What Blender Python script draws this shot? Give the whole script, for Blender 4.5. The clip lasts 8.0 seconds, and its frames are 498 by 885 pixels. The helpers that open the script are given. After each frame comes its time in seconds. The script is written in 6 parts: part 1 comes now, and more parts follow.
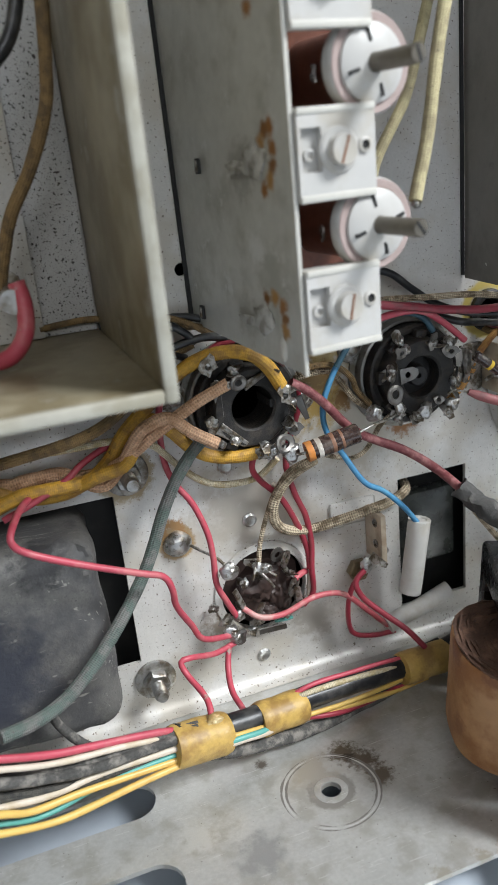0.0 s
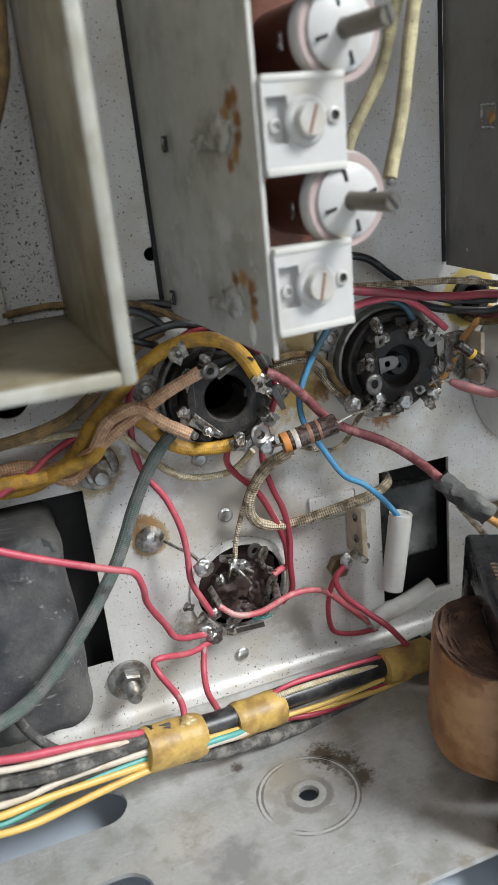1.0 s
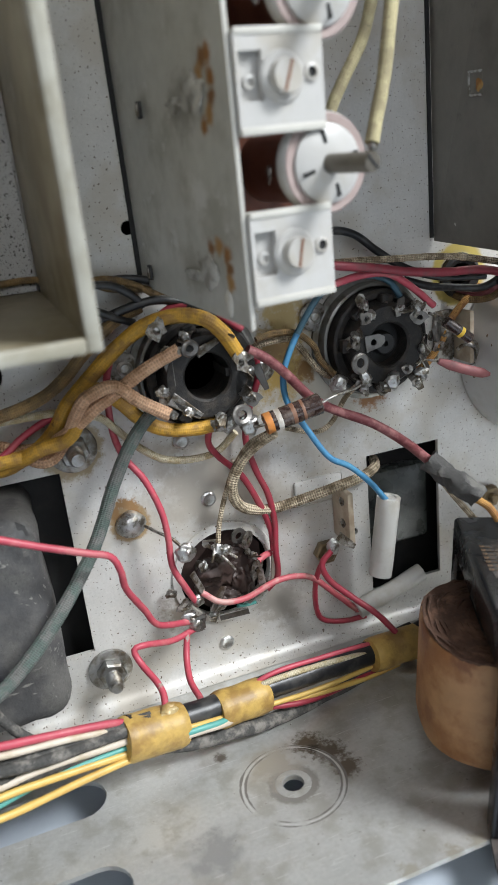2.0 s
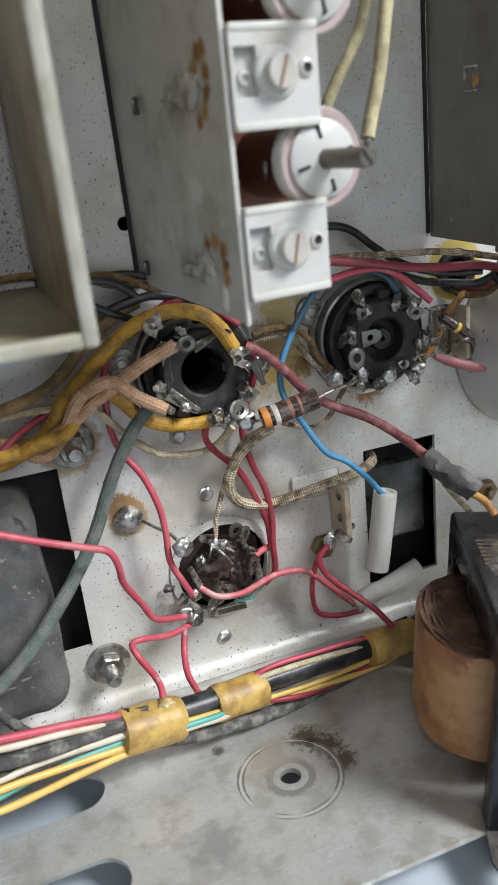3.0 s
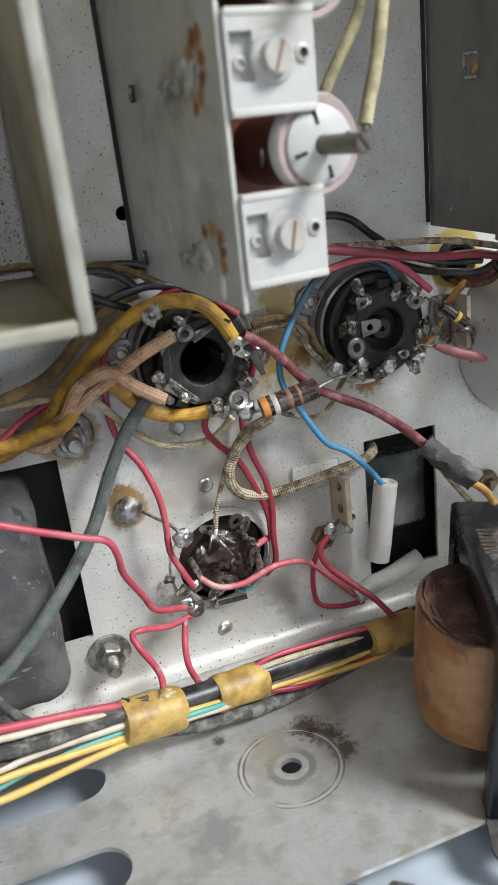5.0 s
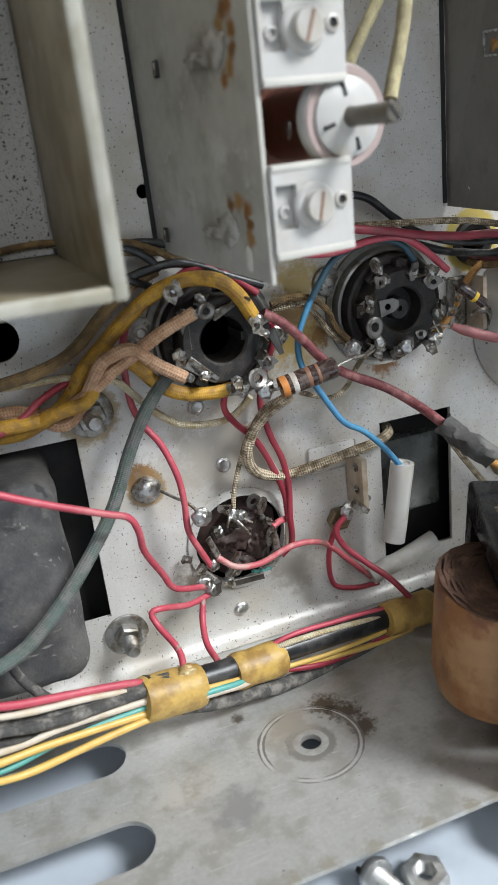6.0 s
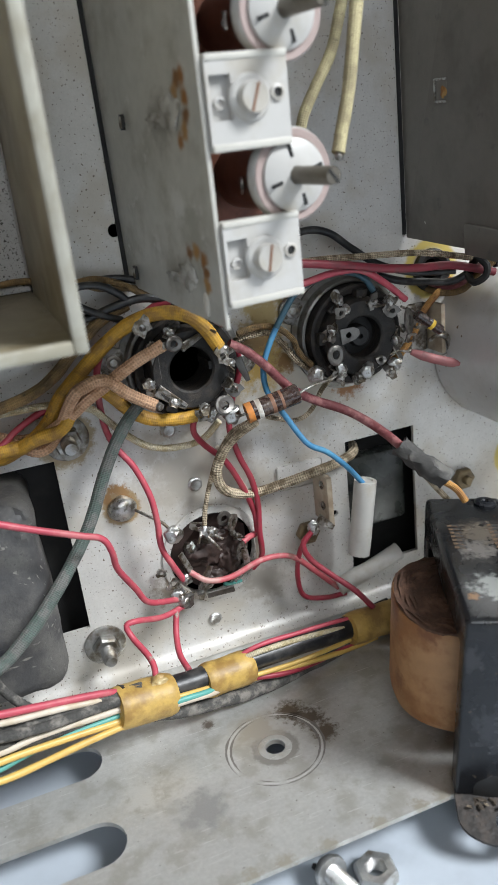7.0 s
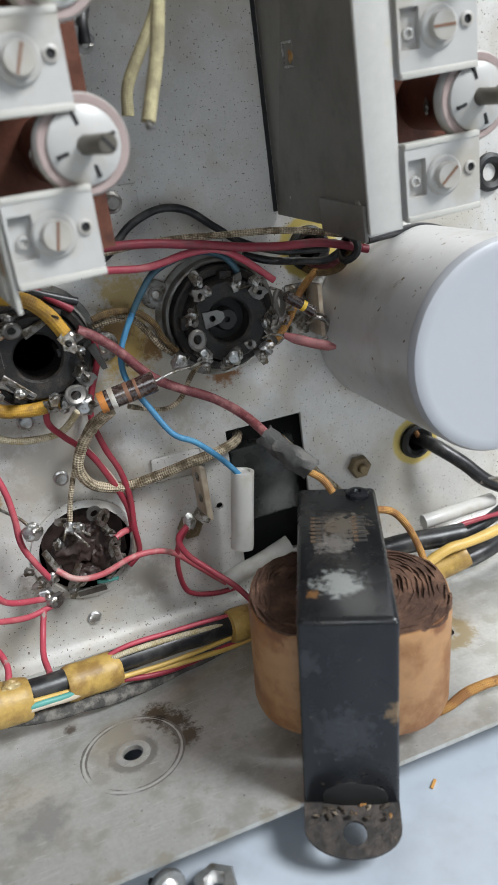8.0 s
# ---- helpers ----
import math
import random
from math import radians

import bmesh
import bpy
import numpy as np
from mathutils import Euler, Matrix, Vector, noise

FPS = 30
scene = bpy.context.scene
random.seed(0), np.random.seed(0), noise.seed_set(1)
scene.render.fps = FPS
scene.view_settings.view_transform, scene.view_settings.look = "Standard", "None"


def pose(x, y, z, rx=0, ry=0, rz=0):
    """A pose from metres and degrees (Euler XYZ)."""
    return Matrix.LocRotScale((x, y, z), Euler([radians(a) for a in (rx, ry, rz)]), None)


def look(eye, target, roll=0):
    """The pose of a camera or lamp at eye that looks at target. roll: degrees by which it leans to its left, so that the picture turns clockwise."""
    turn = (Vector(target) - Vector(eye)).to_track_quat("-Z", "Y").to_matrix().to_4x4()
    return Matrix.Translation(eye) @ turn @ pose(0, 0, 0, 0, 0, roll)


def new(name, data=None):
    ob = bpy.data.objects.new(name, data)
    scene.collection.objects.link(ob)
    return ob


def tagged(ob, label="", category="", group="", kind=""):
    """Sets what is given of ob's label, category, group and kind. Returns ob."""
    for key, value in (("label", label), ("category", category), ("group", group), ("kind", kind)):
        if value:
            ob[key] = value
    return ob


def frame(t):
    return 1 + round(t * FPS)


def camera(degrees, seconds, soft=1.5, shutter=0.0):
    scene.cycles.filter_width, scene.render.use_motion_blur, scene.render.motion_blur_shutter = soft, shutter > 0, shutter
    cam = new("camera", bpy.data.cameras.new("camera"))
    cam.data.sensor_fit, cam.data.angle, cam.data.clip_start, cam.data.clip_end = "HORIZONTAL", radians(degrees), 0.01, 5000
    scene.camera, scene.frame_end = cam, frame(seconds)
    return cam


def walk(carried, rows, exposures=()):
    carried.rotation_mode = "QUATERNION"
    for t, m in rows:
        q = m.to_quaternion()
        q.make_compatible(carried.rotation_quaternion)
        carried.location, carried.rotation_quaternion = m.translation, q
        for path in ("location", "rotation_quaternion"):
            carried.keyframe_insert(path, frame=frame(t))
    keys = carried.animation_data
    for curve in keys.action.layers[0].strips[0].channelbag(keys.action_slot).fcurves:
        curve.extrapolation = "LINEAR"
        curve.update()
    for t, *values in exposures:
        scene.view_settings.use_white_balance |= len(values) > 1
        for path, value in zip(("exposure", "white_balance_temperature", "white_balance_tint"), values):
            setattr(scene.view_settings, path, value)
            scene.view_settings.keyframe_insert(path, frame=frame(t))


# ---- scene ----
cam = camera(35.8, 8.0, soft=0.55)
cam.data.dof.use_dof, cam.data.dof.focus_distance, cam.data.dof.aperture_fstop = True, 0.238, 24.0
METRES, EYE, TURN, AWAY = 0.1, 0.172, -17.8, -0.2205
ROWS = [
    (0.0, 0.0, 0.0, 0.0, -2.02, -19.69, 5.65),
    (0.5, 0.0262, 0.0364, -0.0287, -2.24, -19.5, 5.64),
    (1.0, 0.0519, 0.0603, -0.0641, -2.58, -19.52, 5.69),
    (1.5, 0.0843, 0.1166, -0.1264, -2.77, -19.64, 5.78),
    (2.0, 0.0884, 0.1068, -0.1325, -2.91, -19.82, 5.84),
    (3.5, 0.1007, 0.0985, -0.1379, -2.93, -20.23, 5.99),
    (4.0, 0.1121, 0.1031, -0.1427, -2.78, -20.39, 6.2),
    (5.5, 0.0861, 0.0868, -0.167, -2.78, -20.43, 6.19),
    (6.0, 0.0396, 0.0728, -0.1917, -2.91, -20.62, 6.15),
    (6.5, 0.0846, -0.0057, -0.0964, -3.01, -20.77, 6.24),
    (7.0, 0.1401, -0.0268, -0.0761, -3.12, -21.06, 6.36),
    (7.5, 0.2329, 0.0232, -0.1186, -3.16, -21.51, 6.66),
    (8.0, 0.5662, 0.0653, -0.1626, -3.22, -22.01, 7.39),
]
walk(cam, [(t, pose(0, AWAY, EYE, 0, 0, TURN) @ pose(METRES * x, METRES * y, METRES * z, 90 + pitch, roll, yaw)) for t, x, y, z, yaw, pitch, roll in ROWS],
     exposures=((0.0, 0.0), (7.0, 0.0), (7.5, -0.08), (8.0, -0.28)))

# ---- room light: a high window beside the viewer and an added fill light behind ----
world = bpy.data.worlds.new("sky")
scene.world = world
world.use_nodes = True
wn = world.node_tree
sky = wn.nodes.new("ShaderNodeTexSky")
sky.sky_type, sky.sun_disc, sky.sun_elevation, sky.sun_rotation = "NISHITA", False, radians(35), radians(150)
wn.links.new(sky.outputs[0], wn.nodes["Background"].inputs[0])
wn.nodes["Background"].inputs[1].default_value = 0.1
lamp = bpy.data.lights.new("window_light", "AREA")
lamp.shape, lamp.size, lamp.size_y, lamp.energy, lamp.color = "RECTANGLE", 0.50, 0.50, 52.0, (0.925, 0.965, 1.0)
window_light = new("window_light", lamp)
window_light.matrix_world = look((0.98, -0.95, 1.24), (0.1, 0.0, 0.08))
# added fill with no known source; brightens the shield box and can gap
side = bpy.data.lights.new("front_fill_light", "AREA")
side.shape, side.size, side.size_y, side.energy, side.color = "RECTANGLE", 0.56, 0.72, 7.2, (0.93, 0.965, 1.0)
side_light = new("front_fill_light", side)
side_light.matrix_world = look((-0.30, -1.285, 0.92), (-0.30, 0.0, 0.92))
scene.view_settings.exposure = 0.0


# ---- materials ----
def material(name, color, rough=0.5, metal=0.0, spread=0.15, grain=900, stain=None, stain_scale=60, stain_at=0.58, bump=0.15,
             bump_scale=1500, speck=None, speck_scale=500, speck_at=0.7, wear=None, wear_scale=150, wear_at=0.62, scratch=None, scratch_at=0.66, spots=(), coat=0.0, trans=0.0):
    m = bpy.data.materials.new(name)
    m.use_nodes = True
    t = m.node_tree
    n, link = t.nodes, t.links.new
    b = n["Principled BSDF"]
    b.inputs["Metallic"].default_value = metal
    b.inputs["Coat Weight"].default_value = coat
    b.inputs["Transmission Weight"].default_value = trans
    tc = n.new("ShaderNodeTexCoord")

    def tex(scale, detail=4.0, rough_=0.6):
        q = n.new("ShaderNodeTexNoise")
        q.inputs["Scale"].default_value, q.inputs["Detail"].default_value, q.inputs["Roughness"].default_value = scale, detail, rough_
        link(tc.outputs["Object"], q.inputs["Vector"])
        return q.outputs["Fac"]

    def mix(a, c, fac):
        q = n.new("ShaderNodeMix")
        q.data_type = "RGBA"
        link(fac, q.inputs["Factor"])
        link(a, q.inputs["A"])
        if isinstance(c, tuple):
            q.inputs["B"].default_value = (*c, 1)
        else:
            link(c, q.inputs["B"])
        return q.outputs["Result"]

    def step(v, at, width=0.06):
        q = n.new("ShaderNodeMapRange")
        q.interpolation_type = "SMOOTHSTEP"
        q.inputs["From Min"].default_value, q.inputs["From Max"].default_value = at - width, at + width
        link(v, q.inputs["Value"])
        return q.outputs["Result"]

    ramp = n.new("ShaderNodeValToRGB")
    lo, hi = 1 - spread, 1 + spread
    ramp.color_ramp.elements[0].position, ramp.color_ramp.elements[1].position = 0.3, 0.7
    ramp.color_ramp.elements[0].color = (*[min(1, c * lo) for c in color], 1)
    ramp.color_ramp.elements[1].color = (*[min(1, c * hi) for c in color], 1)
    both = n.new("ShaderNodeMath")
    both.operation = "MULTIPLY_ADD"
    link(tex(grain), both.inputs[0])
    both.inputs[1].default_value = 0.5
    half = n.new("ShaderNodeMath")
    half.operation = "MULTIPLY"
    link(tex(grain / 12), half.inputs[0])
    half.inputs[1].default_value = 0.5
    link(half.outputs[0], both.inputs[2])
    link(both.outputs[0], ramp.inputs[0])
    c = ramp.outputs[0]
    if stain:
        c = mix(c, stain, step(tex(stain_scale, 5), stain_at, 0.10))
    if wear:
        c = mix(c, wear, step(tex(wear_scale, 8, 0.7), wear_at, 0.03))
    if scratch:
        for rx, rz in ((20, 35), (-15, -50)):
            mp = n.new("ShaderNodeMapping")
            mp.inputs["Rotation"].default_value = (radians(rx), 0, radians(rz))
            mp.inputs["Scale"].default_value = (90, 2200, 400)
            link(tc.outputs["Object"], mp.inputs["Vector"])
            q = n.new("ShaderNodeTexNoise")
            q.inputs["Scale"].default_value, q.inputs["Detail"].default_value = 1.0, 2.0
            link(mp.outputs[0], q.inputs["Vector"])
            c = mix(c, scratch, step(q.outputs["Fac"], scratch_at, 0.03))
    if speck:
        c = mix(c, speck, step(tex(speck_scale, 1.5), speck_at, 0.025))
    # marks of their own place: (x, y, z), ring radius, width, colour, grain, ragged edge
    for at, ring, width, tint, scale, ragged in spots:
        dv = n.new("ShaderNodeVectorMath")
        dv.operation = "DISTANCE"
        link(tc.outputs["Object"], dv.inputs[0])
        dv.inputs[1].default_value = at
        off = n.new("ShaderNodeMath")
        off.operation = "SUBTRACT"
        link(dv.outputs["Value"], off.inputs[0])
        off.inputs[1].default_value = ring
        ab = n.new("ShaderNodeMath")
        ab.operation = "ABSOLUTE"
        link(off.outputs[0], ab.inputs[0])
        fall = n.new("ShaderNodeMath")
        fall.operation = "MULTIPLY_ADD"
        link(ab.outputs[0], fall.inputs[0])
        fall.inputs[1].default_value, fall.inputs[2].default_value = -1 / width, 1 - ragged * 0.5
        sum_ = n.new("ShaderNodeMath")
        sum_.operation = "MULTIPLY_ADD"
        link(tex(scale, 5, 0.7), sum_.inputs[0])
        sum_.inputs[1].default_value = ragged
        link(fall.outputs[0], sum_.inputs[2])
        c = mix(c, tint, step(sum_.outputs[0], 0.45, 0.28))
    link(c, b.inputs["Base Color"])
    rr = n.new("ShaderNodeMapRange")
    rr.inputs["To Min"].default_value, rr.inputs["To Max"].default_value = max(0.03, rough - 0.12), min(1, rough + 0.12)
    link(tex(grain / 5), rr.inputs["Value"])
    link(rr.outputs[0], b.inputs["Roughness"])
    if bump:
        bp = n.new("ShaderNodeBump")
        bp.inputs["Strength"].default_value, bp.inputs["Distance"].default_value = bump, 0.0004
        link(tex(bump_scale), bp.inputs["Height"])
        link(bp.outputs[0], b.inputs["Normal"])
    return m


def braid(name, color, second, along=2700.0, turns=7.0, rough=0.85, depth=0.45):
    """Woven cotton sleeve: crossing threads that follow the wire's own length."""
    m = material(name, color, rough, 0, 0.3, 1500, stain=second, stain_scale=260, stain_at=0.52, wear=tuple(0.55 * v for v in second), wear_scale=500, wear_at=0.64)
    t = m.node_tree
    n, link = t.nodes, t.links.new
    uv = n.new("ShaderNodeUVMap")
    sep = n.new("ShaderNodeSeparateXYZ")
    link(uv.outputs[0], sep.inputs[0])

    def wave(sign):
        a = n.new("ShaderNodeMath")
        a.operation = "MULTIPLY"
        a.inputs[1].default_value = sign * turns * 6.2832
        link(sep.outputs[0], a.inputs[0])
        s = n.new("ShaderNodeMath")
        s.operation = "MULTIPLY_ADD"
        s.inputs[1].default_value = along * 6.2832 / 3
        link(sep.outputs[1], s.inputs[0])
        link(a.outputs[0], s.inputs[2])
        w = n.new("ShaderNodeMath")
        w.operation = "SINE"
        link(s.outputs[0], w.inputs[0])
        return w.outputs[0]

    p = n.new("ShaderNodeMath")
    p.operation = "MULTIPLY"
    link(wave(1), p.inputs[0])
    link(wave(-1), p.inputs[1])
    # low points of the weave get darker colour for the shade between threads
    weave = n.new("ShaderNodeMapRange")
    weave.inputs["From Min"].default_value, weave.inputs["From Max"].default_value = 0.1, -0.7
    weave.inputs["To Max"].default_value = 0.95 * depth
    link(p.outputs[0], weave.inputs["Value"])
    shade = n.new("ShaderNodeMix")
    shade.data_type = "RGBA"
    base = n["Principled BSDF"].inputs["Base Color"]
    link(base.links[0].from_socket, shade.inputs["A"])
    shade.inputs["B"].default_value = (*[0.42 * v for v in second], 1)
    link(weave.outputs[0], shade.inputs["Factor"])
    link(shade.outputs["Result"], base)
    bp = n.new("ShaderNodeBump")
    bp.inputs["Strength"].default_value, bp.inputs["Distance"].default_value = depth, 0.0005
    fuzz = n.new("ShaderNodeTexNoise")
    fuzz.inputs["Scale"].default_value, fuzz.inputs["Detail"].default_value = 2600.0, 3.0
    tco = n.new("ShaderNodeTexCoord")
    link(tco.outputs["Object"], fuzz.inputs["Vector"])
    both = n.new("ShaderNodeMath")
    both.operation = "MULTIPLY_ADD"
    link(fuzz.outputs["Fac"], both.inputs[0])
    both.inputs[1].default_value = 1.7
    half = n.new("ShaderNodeMath")
    half.operation = "MULTIPLY"
    half.inputs[1].default_value = 0.9
    link(p.outputs[0], half.inputs[0])
    link(half.outputs[0], both.inputs[2])
    link(both.outputs[0], bp.inputs["Height"])
    link(bp.outputs[0], n["Principled BSDF"].inputs["Normal"])
    return m


PLATE = material("plated_steel", (0.60, 0.585, 0.555), 0.42, 0.25, 0.12, 1400, stain=(0.52, 0.485, 0.425), stain_scale=45, stain_at=0.55, speck=(0.11, 0.08, 0.055),
                 speck_scale=1150, speck_at=0.672, wear=(0.47, 0.425, 0.36), wear_scale=900, wear_at=0.64, bump=0.10, spots=(
                     ((0.1080, 0, 0.0900), 0.0, 0.030, (0.47, 0.43, 0.36), 150, 2.2), ((0.0700, 0, 0.0680), 0.0, 0.030, (0.46, 0.42, 0.36), 150, 2.2), ((0.0560, 0, 0.0270), 0.0, 0.011, (0.33, 0.29, 0.24), 300, 2.0),
                     ((0.0880, 0, 0.0200), 0.0, 0.014, (0.44, 0.41, 0.36), 220, 2.0),
                     ((0.0960, 0, 0.1000), 0.0, 0.016, (0.40, 0.27, 0.08), 260, 1.6), ((0.1040, 0, 0.0975), 0.0, 0.006, (0.22, 0.12, 0.04), 420, 2.0), ((0.0990, 0, 0.1140), 0.0, 0.014, (0.42, 0.31, 0.13), 260, 2.0), ((0.0950, 0, 0.1060), 0.0, 0.009, (0.25, 0.15, 0.05), 420, 2.6),
                     ((0.0431, 0, 0.0612), 0.0048, 0.0022, (0.34, 0.24, 0.13), 450, 1.8), ((0.0420, 0, 0.0650), 0.0030, 0.0030, (0.30, 0.17, 0.07), 500, 2.6),
                     ((0.1602, 0, 0.1190), 0.0085, 0.0030, (0.55, 0.43, 0.12), 300, 1.2), ((0.1958, 0, 0.0419), 0.0078, 0.0028, (0.55, 0.43, 0.12), 300, 1.2),
                     ((0.0850, 0, 0.0880), 0.0, 0.006, (0.40, 0.34, 0.25), 420, 2.0), ((0.0620, 0, 0.0835), 0.0, 0.004, (0.22, 0.15, 0.09), 600, 1.8),
                     ((0.1262, 0, 0.0850), 0.0, 0.008, (0.28, 0.13, 0.05), 400, 2.0), ((0.0300, 0, 0.0882), 0.0070, 0.0040, (0.34, 0.27, 0.17), 400, 1.8)))
FLANGE = material("scuffed_zinc_steel", (0.50, 0.50, 0.48), 0.34, 0.45, 0.14, 800, stain=(0.40, 0.39, 0.355), stain_scale=110, stain_at=0.55,
                  wear=(0.60, 0.60, 0.58), wear_scale=330, wear_at=0.66, scratch=(0.60, 0.60, 0.58), scratch_at=0.715, speck=(0.15, 0.13, 0.11), speck_scale=900, speck_at=0.745, bump=0.14, spots=(
                      ((0.0765, -0.0445, 0), 0.0, 0.0075, (0.115, 0.090, 0.062), 520, 1.7), ((0.0805, -0.0500, 0), 0.0, 0.0075, (0.125, 0.100, 0.072), 520, 1.7),
                      ((0.0825, -0.0570, 0), 0.0, 0.0065, (0.15, 0.12, 0.09), 520, 1.8), ((0.0770, -0.0470, 0), 0.0, 0.0030, (0.045, 0.034, 0.024), 600, 1.8), ((0.0665, -0.0565, 0), 0.0058, 0.0022, (0.29, 0.28, 0.255), 300, 1.8), ((0.0640, -0.0480, 0), 0.0, 0.0120, (0.40, 0.375, 0.33), 200, 1.6),
                      ((0.0400, -0.0690, 0), 0.0, 0.0110, (0.33, 0.33, 0.32), 200, 1.8), ((0.0260, -0.0560, 0), 0.0, 0.0090, (0.55, 0.55, 0.53), 260, 2.0),
                      ((0.0665, -0.0565, 0), 0.0138, 0.00022, (0.60, 0.60, 0.58), 70, 9.0), ((0.0665, -0.0565, 0), 0.0131, 0.0002, (0.22, 0.21, 0.195), 70, 9.0),
                      ((0.0665, -0.0565, 0), 0.0145, 0.0002, (0.22, 0.21, 0.195), 70, 9.0), ((0.0517, -0.0379, 0), 0.0, 0.0030, (0.14, 0.12, 0.10), 500, 1.8),
                      ((0.1704, -0.0548, 0), 0.0060, 0.0050, (0.36, 0.29, 0.18), 300, 1.8),
                      *[((x, -0.0935, 0), 0.0, 0.0036, (0.40, 0.375, 0.32), 620, 2.6) for x in (0.045, 0.054, 0.066, 0.080, 0.092, 0.099)]))
RUST_ARCS = ((-0.0588, 0.0410), (-0.0560, 0.0405), (-0.0540, 0.0380), (-0.0592, 0.0368), (-0.0590, 0.0332), (-0.0572, 0.0302), (-0.0545, 0.0284),
             (-0.0508, 0.0042), (-0.0552, 0.0048), (-0.0588, 0.0034), (-0.0596, 0.0004), (-0.0594, -0.0024), (-0.0528, 0.0640))
CAN = material("dull_can_metal", (0.52, 0.52, 0.485), 0.42, 0.35, 0.12, 300, stain=(0.39, 0.385, 0.345), stain_scale=60, wear=(0.57, 0.57, 0.545), wear_scale=110, wear_at=0.62, bump=0.08, spots=(
    ((0, -0.0430, 0.0330), 0.0, 0.0110, (0.34, 0.33, 0.30), 300, 1.6), ((0, -0.0400, -0.0020), 0.0, 0.0100, (0.38, 0.37, 0.33), 300, 1.6), ((0, -0.0480, 0.0150), 0.0, 0.0070, (0.62, 0.62, 0.60), 300, 2.0),
    *[((0, y, z), 0.0, 0.0032, ((0.30, 0.135, 0.035), (0.22, 0.10, 0.03), (0.38, 0.21, 0.07))[i % 3], 420, 1.3) for i, (y, z) in enumerate(RUST_ARCS)],
    ((0, -0.0505, 0.0345), 0.0, 0.0056, (0.56, 0.55, 0.52), 520, 1.6), ((0, -0.0500, -0.0010), 0.0, 0.0060, (0.52, 0.51, 0.48), 520, 1.6)))
# Second can's side: tarnished metal, darkened further for the shade it stands in
CAN_SHADED = material("shade_darkened_can_metal", (0.17, 0.158, 0.138), 0.42, 0.35, 0.10, 400, stain=(0.125, 0.115, 0.098), stain_scale=45, wear=(0.13, 0.12, 0.11), wear_scale=160, wear_at=0.64, bump=0.05)
CAN_BROWN = material("tarnished_can_metal", (0.31, 0.27, 0.185), 0.42, 0.25, 0.14, 300, stain=(0.19, 0.155, 0.09), stain_scale=45, stain_at=0.5, wear=(0.33, 0.31, 0.26), wear_scale=90, wear_at=0.62, bump=0.05)
STRIP_WHITE = material("stained_white_paint", (0.50, 0.485, 0.45), 0.45, 0.0, 0.08, 500, stain=(0.56, 0.42, 0.12), stain_scale=75, stain_at=0.70, wear=(0.35, 0.28, 0.16), wear_scale=260, wear_at=0.70, bump=0.08)
EDGE = material("cream_painted_metal", (0.47, 0.455, 0.41), 0.5, 0.0, 0.08, 500, stain=(0.50, 0.40, 0.20), stain_scale=70, stain_at=0.72, bump=0.05)
RIM = material("dirty_cream_rim", (0.37, 0.355, 0.30), 0.5, 0.1, 0.12, 300, stain=(0.27, 0.25, 0.19), stain_scale=70, stain_at=0.52, bump=0.08)
TABLE = material("pale_blue_table", (0.47, 0.52, 0.58), 0.38, 0, 0.05, 160, stain=(0.40, 0.44, 0.49), stain_scale=30, bump=0.04)
CERAMIC = material("white_plastic", (0.45, 0.44, 0.42), 0.35, 0, 0.05, 300, stain=(0.39, 0.36, 0.31), stain_scale=60, bump=0.04)
PINK = material("pinkish_clay", (0.33, 0.255, 0.235), 0.6, 0, 0.1, 500)
COPPER = material("copper_winding", (0.15, 0.056, 0.034), 0.4, 0.35, 0.3, 900, stain=(0.09, 0.035, 0.022), stain_scale=120)
BAKELITE = material("black_bakelite", (0.009, 0.0080, 0.0070), 0.58, 0, 0.35, 1500, stain=(0.032, 0.025, 0.019), stain_scale=260, stain_at=0.55, bump=0.6)
BROWN_WAFER = material("brown_wafer", (0.035, 0.021, 0.017), 0.5, 0, 0.4, 500, stain=(0.062, 0.040, 0.034), stain_scale=180, bump=0.5, bump_scale=500)
SADDLE = material("dull_saddle_metal", (0.24, 0.235, 0.22), 0.42, 0.7, 0.25, 600, stain=(0.10, 0.085, 0.06), stain_scale=150)
TIN_DARK = material("dull_tin", (0.20, 0.19, 0.175), 0.4, 0.8, 0.2, 700, stain=(0.12, 0.11, 0.10), stain_scale=200)
SLEEVE_BLACK = material("perished_rubber", (0.055, 0.053, 0.050), 0.8, 0, 0.3, 600, stain=(0.12, 0.115, 0.105), stain_scale=200, bump=0.6)
TIN = material("tinned_lug", (0.36, 0.345, 0.32), 0.38, 0.85, 0.3, 700, stain=(0.12, 0.098, 0.07), stain_scale=380, stain_at=0.50, bump=0.7)
SOLDER = material("solder", (0.50, 0.50, 0.49), 0.30, 0.9, 0.2, 900, stain=(0.17, 0.15, 0.12), stain_scale=420, stain_at=0.54, bump=0.6, bump_scale=900)
BRASS = material("tarnished_brass", (0.22, 0.17, 0.10), 0.45, 0.7, 0.2, 700, stain=(0.12, 0.09, 0.06), stain_scale=200)
BOLT_STEEL = material("dull_bolt_steel", (0.36, 0.355, 0.34), 0.4, 0.85, 0.2, 900, stain=(0.17, 0.145, 0.11), stain_scale=190, stain_at=0.52, bump=0.3)
STEEL = material("nut_steel", (0.58, 0.58, 0.57), 0.35, 0.9, 0.15, 900, stain=(0.3, 0.27, 0.22), stain_scale=160, bump=0.2)
